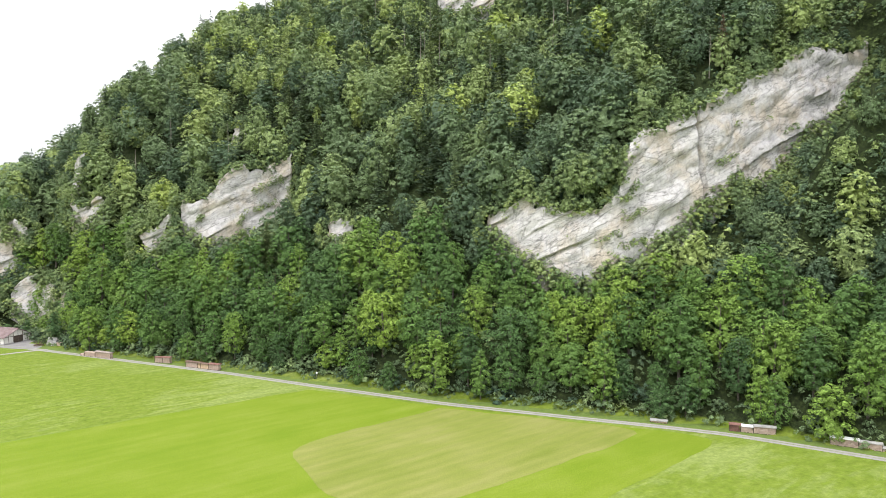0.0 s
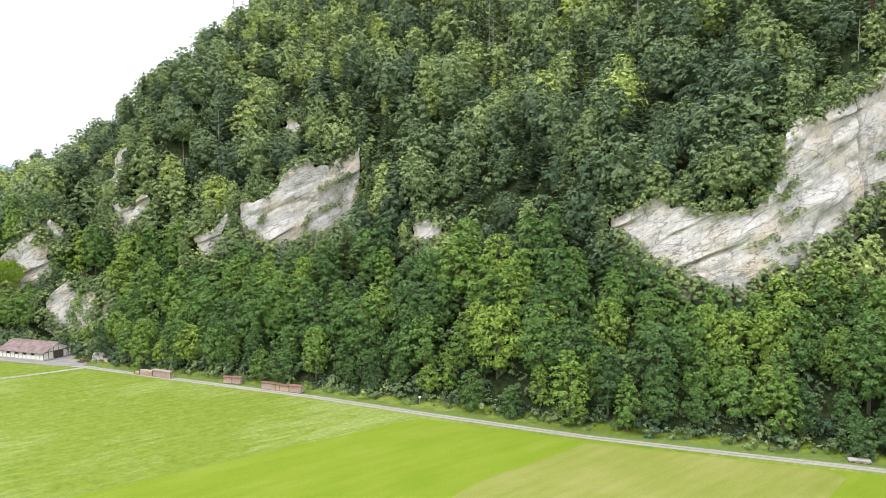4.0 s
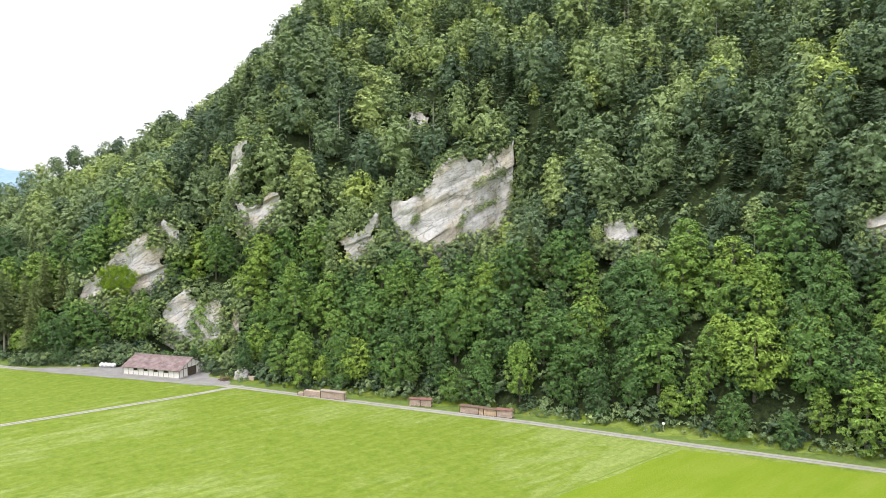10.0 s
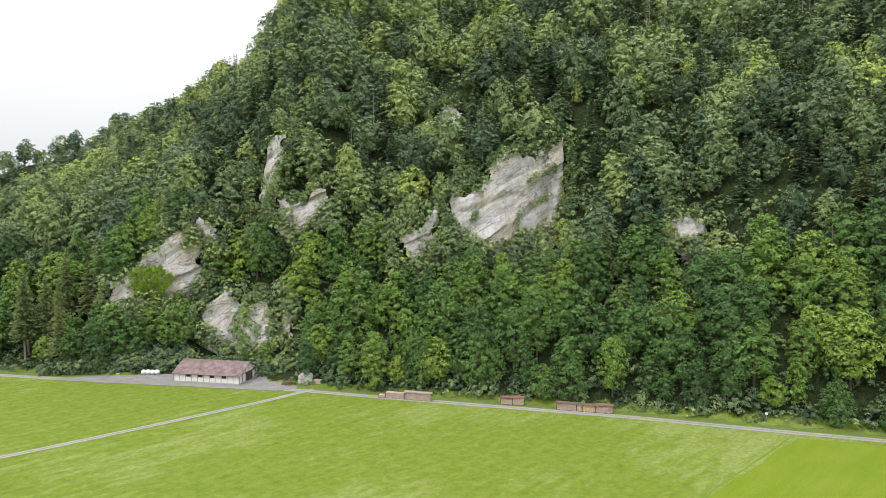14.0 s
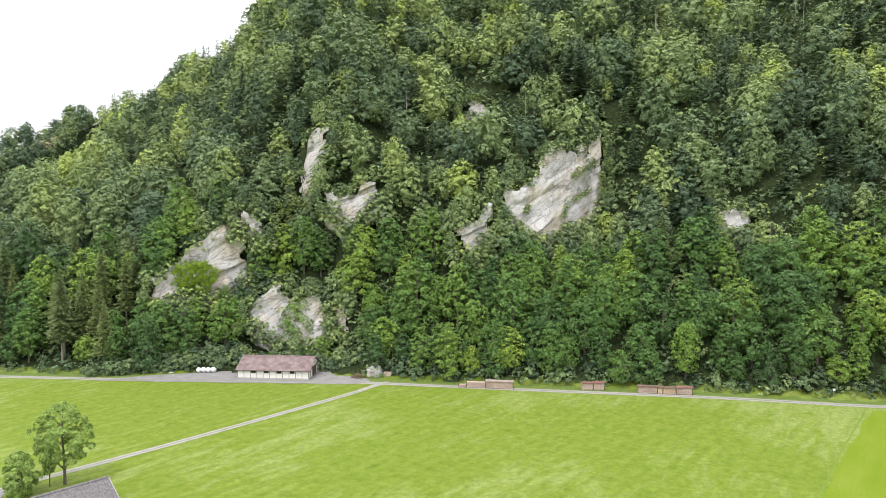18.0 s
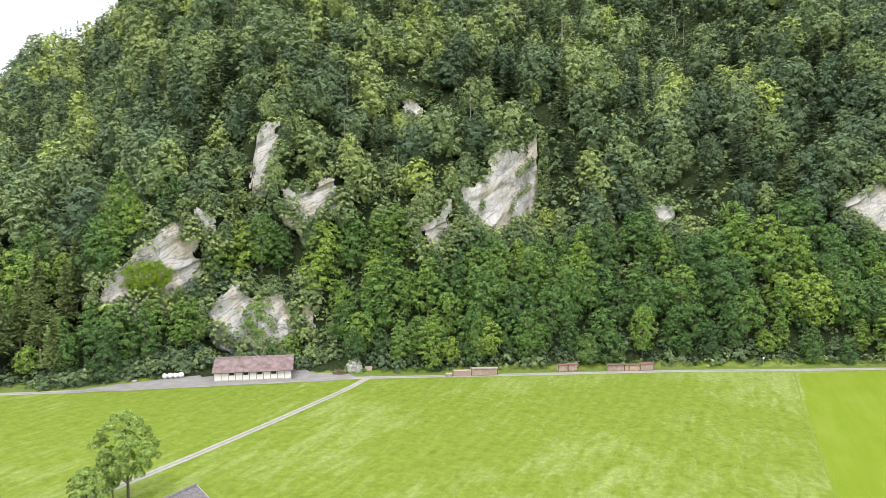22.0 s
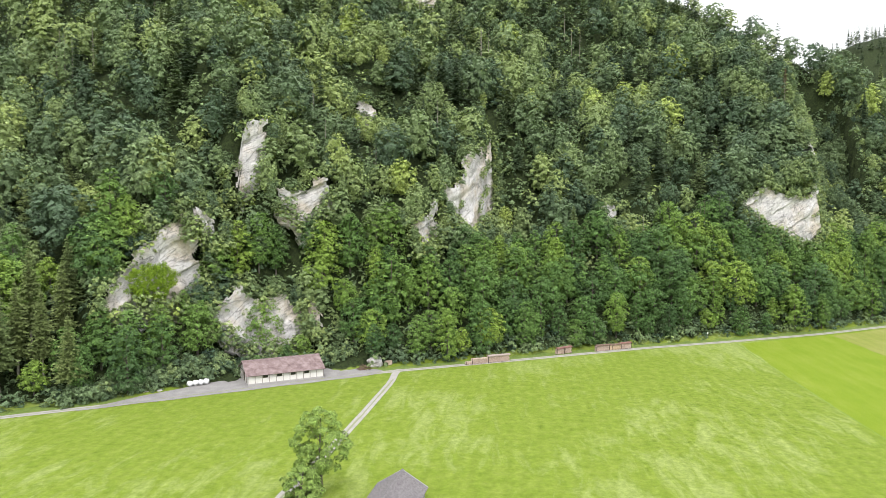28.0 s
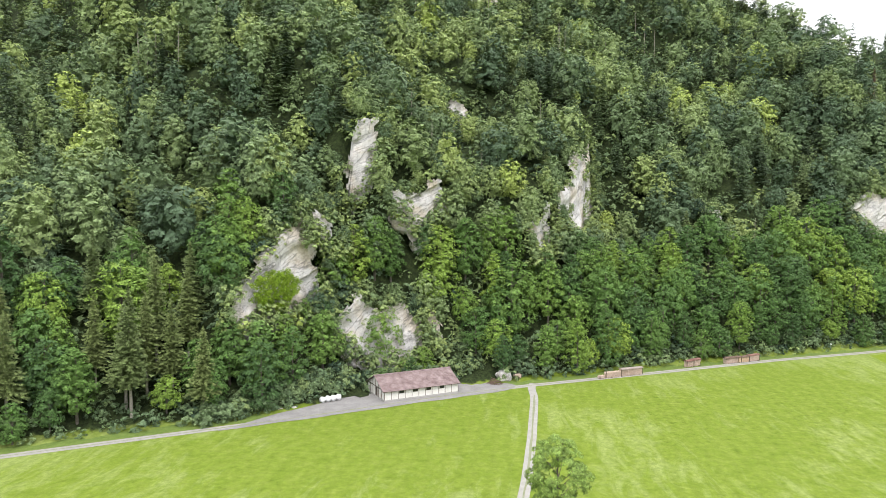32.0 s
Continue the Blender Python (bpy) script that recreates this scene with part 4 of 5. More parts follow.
hx, hy = hx[(hv < 262) | (hx < 60)], hy[(hv < 262) | (hx < 60)]
wood("undergrowth", [q[:34] for q in BUSH_FAR], hx, hy, land(hx, hy) - 0.4, r.uniform(1.2, 2.6, len(hx)), np.clip(r.normal(0.3, 0.15, len(hx)), 0, 1), LEAF_FAR, "low green growth between the trees of the upper slope", 92)


# shrubs that overhang the brows and crowd the feet of the cliffs
sx, sy, sz, ss = [], [], [], []
r = np.random.default_rng(88)
for line, lean in CLIFFS.values():
    c = np.array(line, float)
    s = np.r_[0, np.cumsum(np.hypot(np.diff(c[:, 0]), np.diff(c[:, 1])))]
    for a in np.arange(-2.5, s[-1] + 2.6, 1.35):
        x, y, foot, brow = (np.interp(a, s, c[:, k]) for k in range(4))
        x += a - np.clip(a, 0, s[-1])
        for z, dy in ((brow + r.uniform(-1.0, 1.2), -0.2 + lean * (brow - foot)), (foot - r.uniform(1.6, 3.6), -2.2), (foot - r.uniform(3.2, 5.4), -2.8), (foot - r.uniform(5.0, 7.5), -3.4)):
            sx.append(x + r.uniform(-0.8, 0.8))
            sy.append(y + dy + r.uniform(-0.6, 0.6))
            sz.append(z - 1.0)
            ss.append(r.uniform(0.6, 1.3))
        if r.random() < 0.07:
            f = r.uniform(0.2, 0.8)
            sx.append(x)
            sy.append(y - 0.8 + lean * (brow - foot) * f)
            sz.append(foot + (brow - foot) * f - 0.5)
            ss.append(r.uniform(0.25, 0.6))
    for x, y, foot, brow in (c[0], c[-1]):
        for z in np.arange(foot - 3, brow + 1, 0.8):
            sx.append(x + r.uniform(-1.0, 1.4) * (1 if x > c[0, 0] else -1) + (3.0 if x > c[0, 0] else -3.0))
            sy.append(y + lean * (z - foot) + r.uniform(-1.6, 0.4))
            sz.append(z - 1.0)
            ss.append(r.uniform(0.5, 1.1))
    for k in range(int(s[-1] / 30)):
        a0, f0 = r.uniform(0.1, 0.8) * s[-1], r.uniform(0.15, 0.6)
        z0 = np.interp(a0, s, c[:, 2]) * (1 - f0) + np.interp(a0, s, c[:, 3]) * f0
        for a in np.arange(a0, min(a0 + r.uniform(3, 9), s[-1]), 0.7):
            x, y, foot, brow = (np.interp(a, s, c[:, k]) for k in range(4))
            z = z0 + 0.42 * (a - a0) + r.uniform(-0.3, 0.3)
            if foot < z < brow and r.random() < 0.75:
                sx.append(x)
                sy.append(y - 0.9 + lean * (z - foot))
                sz.append(z - 0.6)
                ss.append(r.uniform(0.25, 0.8))
for key, x0, x1, z0, z1, count in (("middle", -73, -62, 55, 63, 26), ("middle", -61.5, -57.5, 48, 70, 34), ("middle", -78, -75, 43, 50, 10), ("middle", -95, -91, 40, 48, 14), ("barn", -161.5, -158.5, 15.5, 18.5, 4), ("ochre", -139.5, -135, 44, 51, 12), ("great", 84, 88, 57, 61, 8), ("great", 49, 54, 48, 58, 12), ("great", 46, 56, 37, 42, 12), ("great", 30, 40, 48, 52, 14), ("lip", -177, -174.5, 38, 42, 6), ("upper", -158.5, -156.8, 57, 60, 4)):
    c = np.array(CLIFFS[key][0])
    for _ in range(count):
        f = r.random()
        x = x0 + (x1 - x0) * f
        y, foot = np.interp(x, c[:, 0], c[:, 1]), np.interp(x, c[:, 0], c[:, 2])
        z = z0 + (z1 - z0) * np.clip(0.7 * f + 0.3 * r.random(), 0, 1)
        sx.append(x)
        sy.append(y - 1.3 + CLIFFS[key][1] * (z - foot))
        sz.append(z - 0.8)
        ss.append(r.uniform(0.35, 0.75))
wood("cliff_shrubs", BUSH_FAR, sx, sy, sz, ss, np.clip(r.normal(0.6, 0.15, len(sx)), 0, 0.95), LEAF_FAR, "green shrubs along the brows and feet of the cliffs", 89)
mx, my, mz, ms = [], [], [], []
for k in range(260):
    a, q = r.uniform(0, math.tau), math.sqrt(r.uniform(0, 1))
    mx.append(-190 + 6.8 * q * math.cos(a) * r.uniform(0.8, 1.15))
    mz.append(25.2 + (4.4 if math.sin(a) > 0 else 6.0) * q * math.sin(a) * r.uniform(0.75, 1.15))
    my.append(283.0 + 1.0 * q - 0.1 * (mz[-1] - 24) + r.uniform(-0.3, 0.3))
    ms.append(r.uniform(0.28, 0.48))
wood("creeper_mound", BUSH, mx, my, mz, ms, r.random(len(mx)), MOUND, "bright yellow-green creeper mound hanging over the cliff foot", 90)

# ---- things on the meadow ----
WHITE_BOARD = plain("whitewashed_boards", (0.82, 0.79, 0.75), (0.98, 0.95, 0.91), 0.8, 0.85, 0.01)
TIMBER = plain("dark_timber", (0.06, 0.045, 0.035), (0.13, 0.1, 0.08), 2.0, 0.85, 0.01)
POST_WOOD = plain("weathered_brown_posts", (0.14, 0.11, 0.09), (0.24, 0.19, 0.16), 2.0, 0.85, 0.01)
SLATE = plain("grey_shingles", (0.105, 0.092, 0.098), (0.27, 0.25, 0.258), 3.0, 0.85, 0.02)
CONCRETE = plain("pale_concrete", (0.42, 0.4, 0.38), (0.56, 0.54, 0.52), 0.8, 0.9, 0.01)
GLASS = plain("dark_window_glass", (0.02, 0.025, 0.03), (0.05, 0.055, 0.06), 2.0, 0.15, 0.0, 0.5)
WOODEND = plain("cut_firewood", (0.52, 0.385, 0.315), (0.78, 0.62, 0.53), 2.2, 0.9, 0.03)
PALE_WOOD = plain("fresh_cut_firewood", (0.66, 0.48, 0.32), (0.88, 0.68, 0.48), 2.2, 0.9, 0.03)
RED_SHEET = plain("rusty_red_sheet", (0.20, 0.095, 0.08), (0.31, 0.165, 0.14), 1.2, 0.7, 0.01)
GREY_SHEET = plain("grey_tarpaulin", (0.33, 0.32, 0.31), (0.5, 0.49, 0.48), 1.2, 0.6, 0.02)
WHITE_FILM = plain("white_wrap_film", (0.92, 0.93, 0.95), (1.0, 1.0, 1.0), 2.0, 0.4, 0.01)
OLD_BOARD = plain("weathered_pinkish_boards", (0.31, 0.25, 0.23), (0.44, 0.36, 0.33), 1.2, 0.85, 0.02)
BRUSH = plain("brown_brushwood", (0.12, 0.08, 0.06), (0.25, 0.17, 0.13), 2.0, 0.95, 0.05)


def tile_material():
    m, t = shader("weathered_red_brown_tiles")
    g = node(t, "TexCoord").outputs["Object"]
    w = node(t, "TexWave", {"Vector": g, "Scale": 0.9, "Distortion": 1.0, "Detail": 2.0}, bands_direction="Y").outputs["Fac"]
    n1 = grain(t, g, 0.7, 5.0, 0.65)
    n2 = grain(t, g, 6.0, 3.0)
    col = ramp(t, n1, [(0.3, (0.17, 0.115, 0.115)), (0.5, (0.26, 0.19, 0.19)), (0.7, (0.36, 0.28, 0.28))])
    v = node(t, "MapRange", {0: node(t, "Math", {0: w, 1: n2}, operation="ADD").outputs[0], 1: 0.2, 2: 1.6, 3: 0.78, 4: 1.2}).outputs[0]
    col = node(t, "HueSaturation", {"Value": v, "Color": col}).outputs[0]
    return finish(m, t, col, 0.9, w, 0.05)


TILE = tile_material()


def prism(outline, y0, y1):
    """An outline in x and z drawn out from y0 to y1."""
    bm = bmesh.new()
    a = [bm.verts.new((x, y0, z)) for x, z in outline]
    b = [bm.verts.new((x, y1, z)) for x, z in outline]
    k = len(outline)
    bm.faces.new(a)
    bm.faces.new(b[::-1])
    for i in range(k):
        bm.faces.new((a[i], b[i], b[(i + 1) % k], a[(i + 1) % k]))
    bmesh.ops.recalc_face_normals(bm, faces=bm.faces)
    return bm


def turned(bm, m):
    bmesh.ops.transform(bm, matrix=m, verts=bm.verts)
    return bm


def roof_slope(x0, x1, run, rise, thick, ridge_y, ridge_z, side, courses):
    """A roof slope as overlapping courses that step down from the ridge; side: -1 towards the front, 1 towards the back."""
    made = []
    for k in range(courses):
        bm = bmesh.new()
        f0, f1 = k / courses, (k + 1.15) / courses
        y0, y1 = ridge_y + side * run * f0, ridge_y + side * run * f1
        z0, z1 = ridge_z - rise * f0, ridge_z - rise * f1
        lift = thick * 0.5
        vs = [bm.verts.new(p) for p in ((x0, y0, z0), (x1, y0, z0), (x1, y1, z1 + lift), (x0, y1, z1 + lift), (x0, y0, z0 - thick), (x1, y0, z0 - thick), (x1, y1, z1 - thick), (x0, y1, z1 - thick))]
        for q in ((0, 1, 2, 3), (7, 6, 5, 4), (0, 4, 5, 1), (1, 5, 6, 2), (2, 6, 7, 3), (3, 7, 4, 0)):
            bm.faces.new([vs[i] for i in q])
        bmesh.ops.recalc_face_normals(bm, faces=bm.faces)
        made.append(bm)
    return made


def window(parent, x, y, z, w, h, face):
    """A dark window with a timber frame and one cross bar; face: the matrix that turns it to its wall."""
    pane = part("window", turned(box(-w / 2, -0.02, -h / 2, w / 2, 0.04, h / 2), Matrix.Translation((x, y, z)) @ face), GLASS, parent, "dark window pane")
    fr = bmesh.new()
    for x0, z0, x1, z1 in ((-w / 2 - 0.08, -h / 2 - 0.08, w / 2 + 0.08, -h / 2), (-w / 2 - 0.08, h / 2, w / 2 + 0.08, h / 2 + 0.08), (-w / 2 - 0.08, -h / 2, -w / 2, h / 2), (w / 2, -h / 2, w / 2 + 0.08, h / 2), (-0.03, -h / 2, 0.03, h / 2)):
        b = box(x0, -0.07, z0, x1, 0.03, z1)
        me = bpy.data.meshes.new("tmp")
        b.to_mesh(me)
        b.free()
        fr.from_mesh(me)
        bpy.data.meshes.remove(me)
    part("window_frame", turned(fr, Matrix.Translation((x, y, z)) @ face), TIMBER, pane)


def barn():
    L, D, EAVE, RIDGE = 19.6, 11.4, 2.5, 5.05
    t = new("barn")
    t.matrix_world = pose(-177.9, 257.4, 0, 0, 0, -19.4)
    tagged(t, "long white boarded barn with dark posts and red-brown tiled roof", "barn")
    part("plinth", box(-0.08, -0.08, -0.3, L + 0.08, D + 0.08, 0.38, 0.02), CONCRETE, t)
    bays = 11
    for k in range(bays):
        x0, x1 = L * k / bays + 0.06, L * (k + 1) / bays - 0.06
        part("wall_panel", box(x0, 0, 0.38, x1, 0.12, EAVE), WHITE_BOARD, t)
        part("wall_panel", box(x0, D - 0.12, 0.38, x1, D, EAVE), WHITE_BOARD, t)
    for k in range(bays + 1):
        x = L * k / bays
        part("post", box(x - 0.06, -0.03, 0.38, x + 0.06, 0.14, EAVE, 0.01), POST_WOOD, t)
        part("post", box(x - 0.06, D - 0.14, 0.38, x + 0.06, D + 0.04, EAVE, 0.01), POST_WOOD, t)
    part("wall_plate", box(-0.1, -0.05, EAVE, L + 0.1, 0.15, EAVE + 0.14), TIMBER, t)
    part("wall_plate", box(-0.1, D - 0.15, EAVE, L + 0.1, D + 0.05, EAVE + 0.14), TIMBER, t)
    for x in (L * 1.98 / bays + 0.9, L * 3.98 / bays + 0.9, L * 5.98 / bays + 0.9, L * 7.98 / bays + 0.9):
        window(t, x, 0, EAVE - 0.47, 1.15, 0.66, Matrix.Identity(4))
    turn = Matrix.Rotation(radians(90), 4, "Z")
    for x, sgn in ((0, -1), (L, 1)):
        for k in range(6):
            y0, y1 = D * k / 6 + 0.06, D * (k + 1) / 6 - 0.06
            if sgn > 0 and k in (2, 3):
                z0 = 2.6
            else:
                z0 = 0.38
            za = EAVE + (RIDGE - EAVE - 0.1) * (1 - abs(y0 - D / 2) / (D / 2))
            zb = EAVE + (RIDGE - EAVE - 0.1) * (1 - abs(y1 - D / 2) / (D / 2))
            bm = prism([(y0, z0), (y1, z0), (y1, zb), (y0, za)], -0.06, 0.06)
            part("gable_panel", turned(bm, Matrix.Translation((x - sgn * 0.07, 0, 0)) @ turn), WHITE_BOARD, t)
        for k in range(1, 6):
            y = D * k / 6
            z1 = EAVE + (RIDGE - EAVE - 0.15) * (1 - abs(y - D / 2) / (D / 2))
            part("post", box(x - 0.1, y - 0.06, 0.38, x + 0.1, y + 0.06, z1), POST_WOOD, t)
        part("tie_beam", box(x - 0.1, 0.15, EAVE, x + 0.1, D - 0.15, EAVE + 0.16), TIMBER, t)
    door = part("door", box(L - 0.08, D / 3 + 0.1, 0.05, L + 0.05, 2 * D / 3 - 0.1, 2.58), TIMBER, t, "dark double barn door")
    part("door_leaf", box(L + 0.05, D / 3 + 0.2, 0.1, L + 0.1, D / 2 - 0.03, 2.5), TIMBER, door)
    part("door_leaf", box(L + 0.05, D / 2 + 0.03, 0.1, L + 0.1, 2 * D / 3 - 0.2, 2.5), TIMBER, door)
    part("door", box(-0.1, D * 0.40, 0.4, 0.1, D * 0.40 + 1.2, 2.35), TIMBER, t, "dark small side door")
    for side in (-1, 1):
        for course in roof_slope(-0.5, L + 0.5, D / 2 + 0.4, (RIDGE - EAVE) * (D / 2 + 0.4) / (D / 2), 0.08, D / 2, RIDGE + 0.14, side, 14):
            part("roof_course", course, TILE, t)
    part("ridge_cap", turned(prism([(-0.3, -0.08), (0.0, 0.1), (0.3, -0.08)], -0.6, L + 0.6), Matrix.Translation((0, D / 2, RIDGE + 0.2)) @ Matrix.Rotation(radians(-90), 4, "Z")), TILE, t)
    for y in (-0.55, D + 0.45):
        part("gutter", box(-0.5, y, EAVE - 0.13, L + 0.5, y + 0.1, EAVE - 0.03), TIMBER, t)


barn()


def shed():
    """The roof that shows over the lower edge of the meadow, near the lone tree."""
    L, W, EAVE, RIDGE = 10.4, 7.5, 1.96, 4.28
    t = new("shed")
    t.matrix_world = pose(-195.6, 179.95, 0, 0, 0, 180 + 33.3)
    tagged(t, "low shed with a weathered grey shingle roof beside the track", "shed")
    part("plinth", box(0.3, -W / 2, -0.2, L, W / 2, 0.3), CONCRETE, t)
    for k in range(8):
        x0, x1 = 0.3 + (L - 0.3) * k / 8, 0.3 + (L - 0.3) * (k + 1) / 8 - 0.03
        part("wall_panel", box(x0, -W / 2, 0.3, x1, -W / 2 + 0.12, EAVE), GREY_SHEET, t)
        part("wall_panel", box(x0, W / 2 - 0.12, 0.3, x1, W / 2, EAVE), GREY_SHEET, t)
    for x in (0.36, L - 0.06):
        bm = prism([(-W / 2, 0.3), (W / 2, 0.3), (W / 2, EAVE), (0, RIDGE - 0.1), (-W / 2, EAVE)], -0.06, 0.06)
        part("gable_wall", turned(bm, Matrix.Translation((x, 0, 0)) @ Matrix.Rotation(radians(90), 4, "Z")), POST_WOOD, t)
    for side in (-1, 1):
        for course in roof_slope(-0.3, L + 0.4, W / 2 + 0.4, (RIDGE - EAVE) * (W / 2 + 0.4) / (W / 2), 0.035, 0, RIDGE, side, 22):
            part("roof_course", course, SLATE, t)
    pitch = math.atan2(RIDGE - EAVE, W / 2)
    run = (W / 2 + 0.45) / math.cos(pitch)
    for x in (-0.34, L + 0.36):
        for side in (-1, 1):
            part("barge_board", turned(box(x, 0.0, -0.16, x + 0.09, run, 0.06), Matrix.Translation((0, 0, RIDGE)) @ (Matrix.Rotation(-pitch, 4, "X") if side > 0 else Matrix.Rotation(math.pi, 4, "Z") @ Matrix.Translation((-2 * x - 0.09, 0, 0)) @ Matrix.Rotation(-pitch, 4, "X"))), GREY_SHEET, t, "pale weathered barge board")
    part("ridge_cap", turned(prism([(-0.25, -0.08), (0.0, 0.09), (0.25, -0.08)], -0.35, L + 0.45), Matrix.Translation((0, 0, RIDGE + 0.05)) @ Matrix.Rotation(radians(-90), 4, "Z")), SLATE, t)


shed()


# ---- firewood stacks along the track ----
def billets(x0, x1, height, depth, seed, step=0.26):
    """Split logs laid crosswise, their ends towards the track, as one mesh."""
    r = np.random.default_rng(seed)
    verts, faces = [], []
    rows = int(height / step)
    for j in range(rows):
        x = x0 + r.uniform(0.05, 0.2)
        while x < x1 - 0.1:
            w = step * r.uniform(0.75, 1.15)
            z = (j + 0.5) * step + r.uniform(-0.03, 0.03)
            y0, y1 = r.uniform(-0.09, 0.05), depth + r.uniform(-0.05, 0.09)
            turn = r.uniform(0, 1)
            sides = 5
            b = len(verts)
            for y in (y0, y1):
                for k in range(sides):
                    a = math.tau * (k / sides + turn)
                    verts.append((x + 0.54 * w * math.cos(a), y, z + 0.54 * w * math.sin(a)))
            faces.append(tuple(b + k for k in range(sides)))
            faces.append(tuple(b + sides + k for k in reversed(range(sides))))
            for k in range(sides):
                faces.append((b + k, b + sides + k, b + sides + (k + 1) % sides, b + (k + 1) % sides))
            x += w
    return mesh_of("firewood", verts, faces)


def cover_sheet(x0, x1, z, depth, sag, seed):
    """A loose cover, uneven on top and hanging over the edges."""
    r = np.random.default_rng(seed)
    n = max(4, int((x1 - x0) / 0.5))
    xs = np.linspace(x0 - 0.1, x1 + 0.1, n)
    prof = [(-0.22, -0.2), (-0.16, 0.0), (depth * 0.5, sag), (depth + 0.16, 0.04), (depth + 0.2, -0.2)]
    verts, faces = [], []
    for x in xs:
        for y, dz in prof:
            verts.append((x, y + r.uniform(-0.04, 0.04), z + dz + r.uniform(-0.05, 0.05)))
    m = len(prof)
    for i in range(n - 1):
        for k in range(m - 1):
            faces.append((i * m + k, (i + 1) * m + k, (i + 1) * m + k + 1, i * m + k + 1))
    me = mesh_of("cover", verts, faces)
    bm = bmesh.new()
    bm.from_mesh(me)
    bmesh.ops.recalc_face_normals(bm, faces=bm.faces)
    bmesh.ops.solidify(bm, geom=list(bm.faces), thickness=0.05)
    return bm


def wood_stack(p, q, sections, label, seed):
    """sections: share of the length, height, log material, cover material."""
    p, q = Vector((*p, 0)), Vector((*q, 0))
    length = (q - p).length
    t = new("firewood_stack")
    d = q - p
    t.matrix_world = Matrix.Translation(p) @ Matrix.Rotation(math.atan2(d.y, d.x), 4, "Z")
    tagged(t, label, "firewood stack", "firewood stacks")
    x = 0.0
    for k, (share, height, logs, cover) in enumerate(sections):
        x1 = x + share * length
        ob = part("firewood", billets(x + 0.06, x1 - 0.06, height, 1.1, seed + k), logs, t)
        ob["kind"] = "stuff"
        for xp in (x, x1 - 0.08):
            part("stake", box(xp, -0.12, 0, xp + 0.08, -0.04, height + 0.15), TIMBER, t)
        part("pallet", box(x + 0.02, -0.05, 0.0, x1 - 0.02, 1.15, 0.1), TIMBER, t)
        if cover:
            part("cover", cover_sheet(x, x1, height + 0.08, 1.1, 0.16, seed + 50 + k), cover, t)
        x = x1
    return t


wood_stack((-122.5, 233.2), (-109.6, 227.6), [(0.14, 0.9, WOODEND, None), (0.36, 1.75, WOODEND, None), (0.5, 1.95, WOODEND, OLD_BOARD)], "long pinkish firewood stack with a thin board cover beside the track", 1)
wood_stack((-93.0, 222.6), (-87.4, 221.0), [(0.5, 1.8, WOODEND, RED_SHEET), (0.5, 1.9, WOODEND, RED_SHEET)], "short firewood stack under a rusty red sheet", 2)
wood_stack((-80.7, 216.4), (-68.6, 211.2), [(0.36, 1.75, WOODEND, BRUSH), (0.1, 1.7, PALE_WOOD, BRUSH), (0.24, 1.6, PALE_WOOD, BRUSH), (0.3, 1.85, WOODEND, RED_SHEET)], "firewood stack in four bays, one of fresh pale logs", 3)
wood_stack((64.2, 153.9), (73.2, 150.6), [(0.25, 1.55, RED_SHEET, RED_SHEET), (0.27, 1.45, WOODEND, WHITE_FILM), (0.48, 1.7, WOODEND, GREY_SHEET)], "firewood stack with red, white and grey covers", 4)
wood_stack((81.8, 144.8), (90.8, 140.2), [(0.52, 1.7, WOODEND, WHITE_FILM), (0.42, 1.5, WOODEND, GREY_SHEET), (0.06, 0.8, WOODEND, GREY_SHEET)], "firewood stack half under white film, half under grey tarpaulin", 5)
wood_stack((48.4, 160.3), (51.9, 158.8), [(1.0, 0.55, PALE_WOOD, GREY_SHEET)], "low heap of pale boards beside the track", 6)


# ---- wrapped bales, boulder, sign, brushwood ----
def bale(x, y, r0, turn):
    bm = bmesh.new()
    bmesh.ops.create_cone(bm, cap_ends=True, segments=20, radius1=r0, radius2=r0, depth=1.25)
    bmesh.ops.bevel(bm, geom=[e for e in bm.edges if len(e.link_faces) == 2 and any(len(f.verts) > 4 for f in e.link_faces)], offset=0.22, segments=3, affect="EDGES")
    for v in bm.verts:
        v.co *= 1 + 0.02 * noise.noise(v.co * 2.3 + Vector((x, y, 0)))
    turned(bm, Matrix.Translation((0, 0, r0 - 0.03)) @ Matrix.Rotation(radians(90), 4, "X"))
    me = bpy.data.meshes.new("hay_bale")
    bm.to_mesh(me)
    bm.free()
    me.materials.append(WHITE_FILM)
    me.polygons.foreach_set("use_smooth", [True] * len(me.polygons))
    ob = new("hay_bale", me)
    ob.matrix_world = pose(x, y, 0.11, 0, 0, turn)
    return tagged(ob, "round hay bale wrapped in white film in the yard", "hay bale", "wrapped bales")


for k in range(4):
    bale(-188.6 + 1.32 * k, 267.2 - 0.3 * k, 0.68 + 0.03 * (k % 2), 12 + 9 * k)


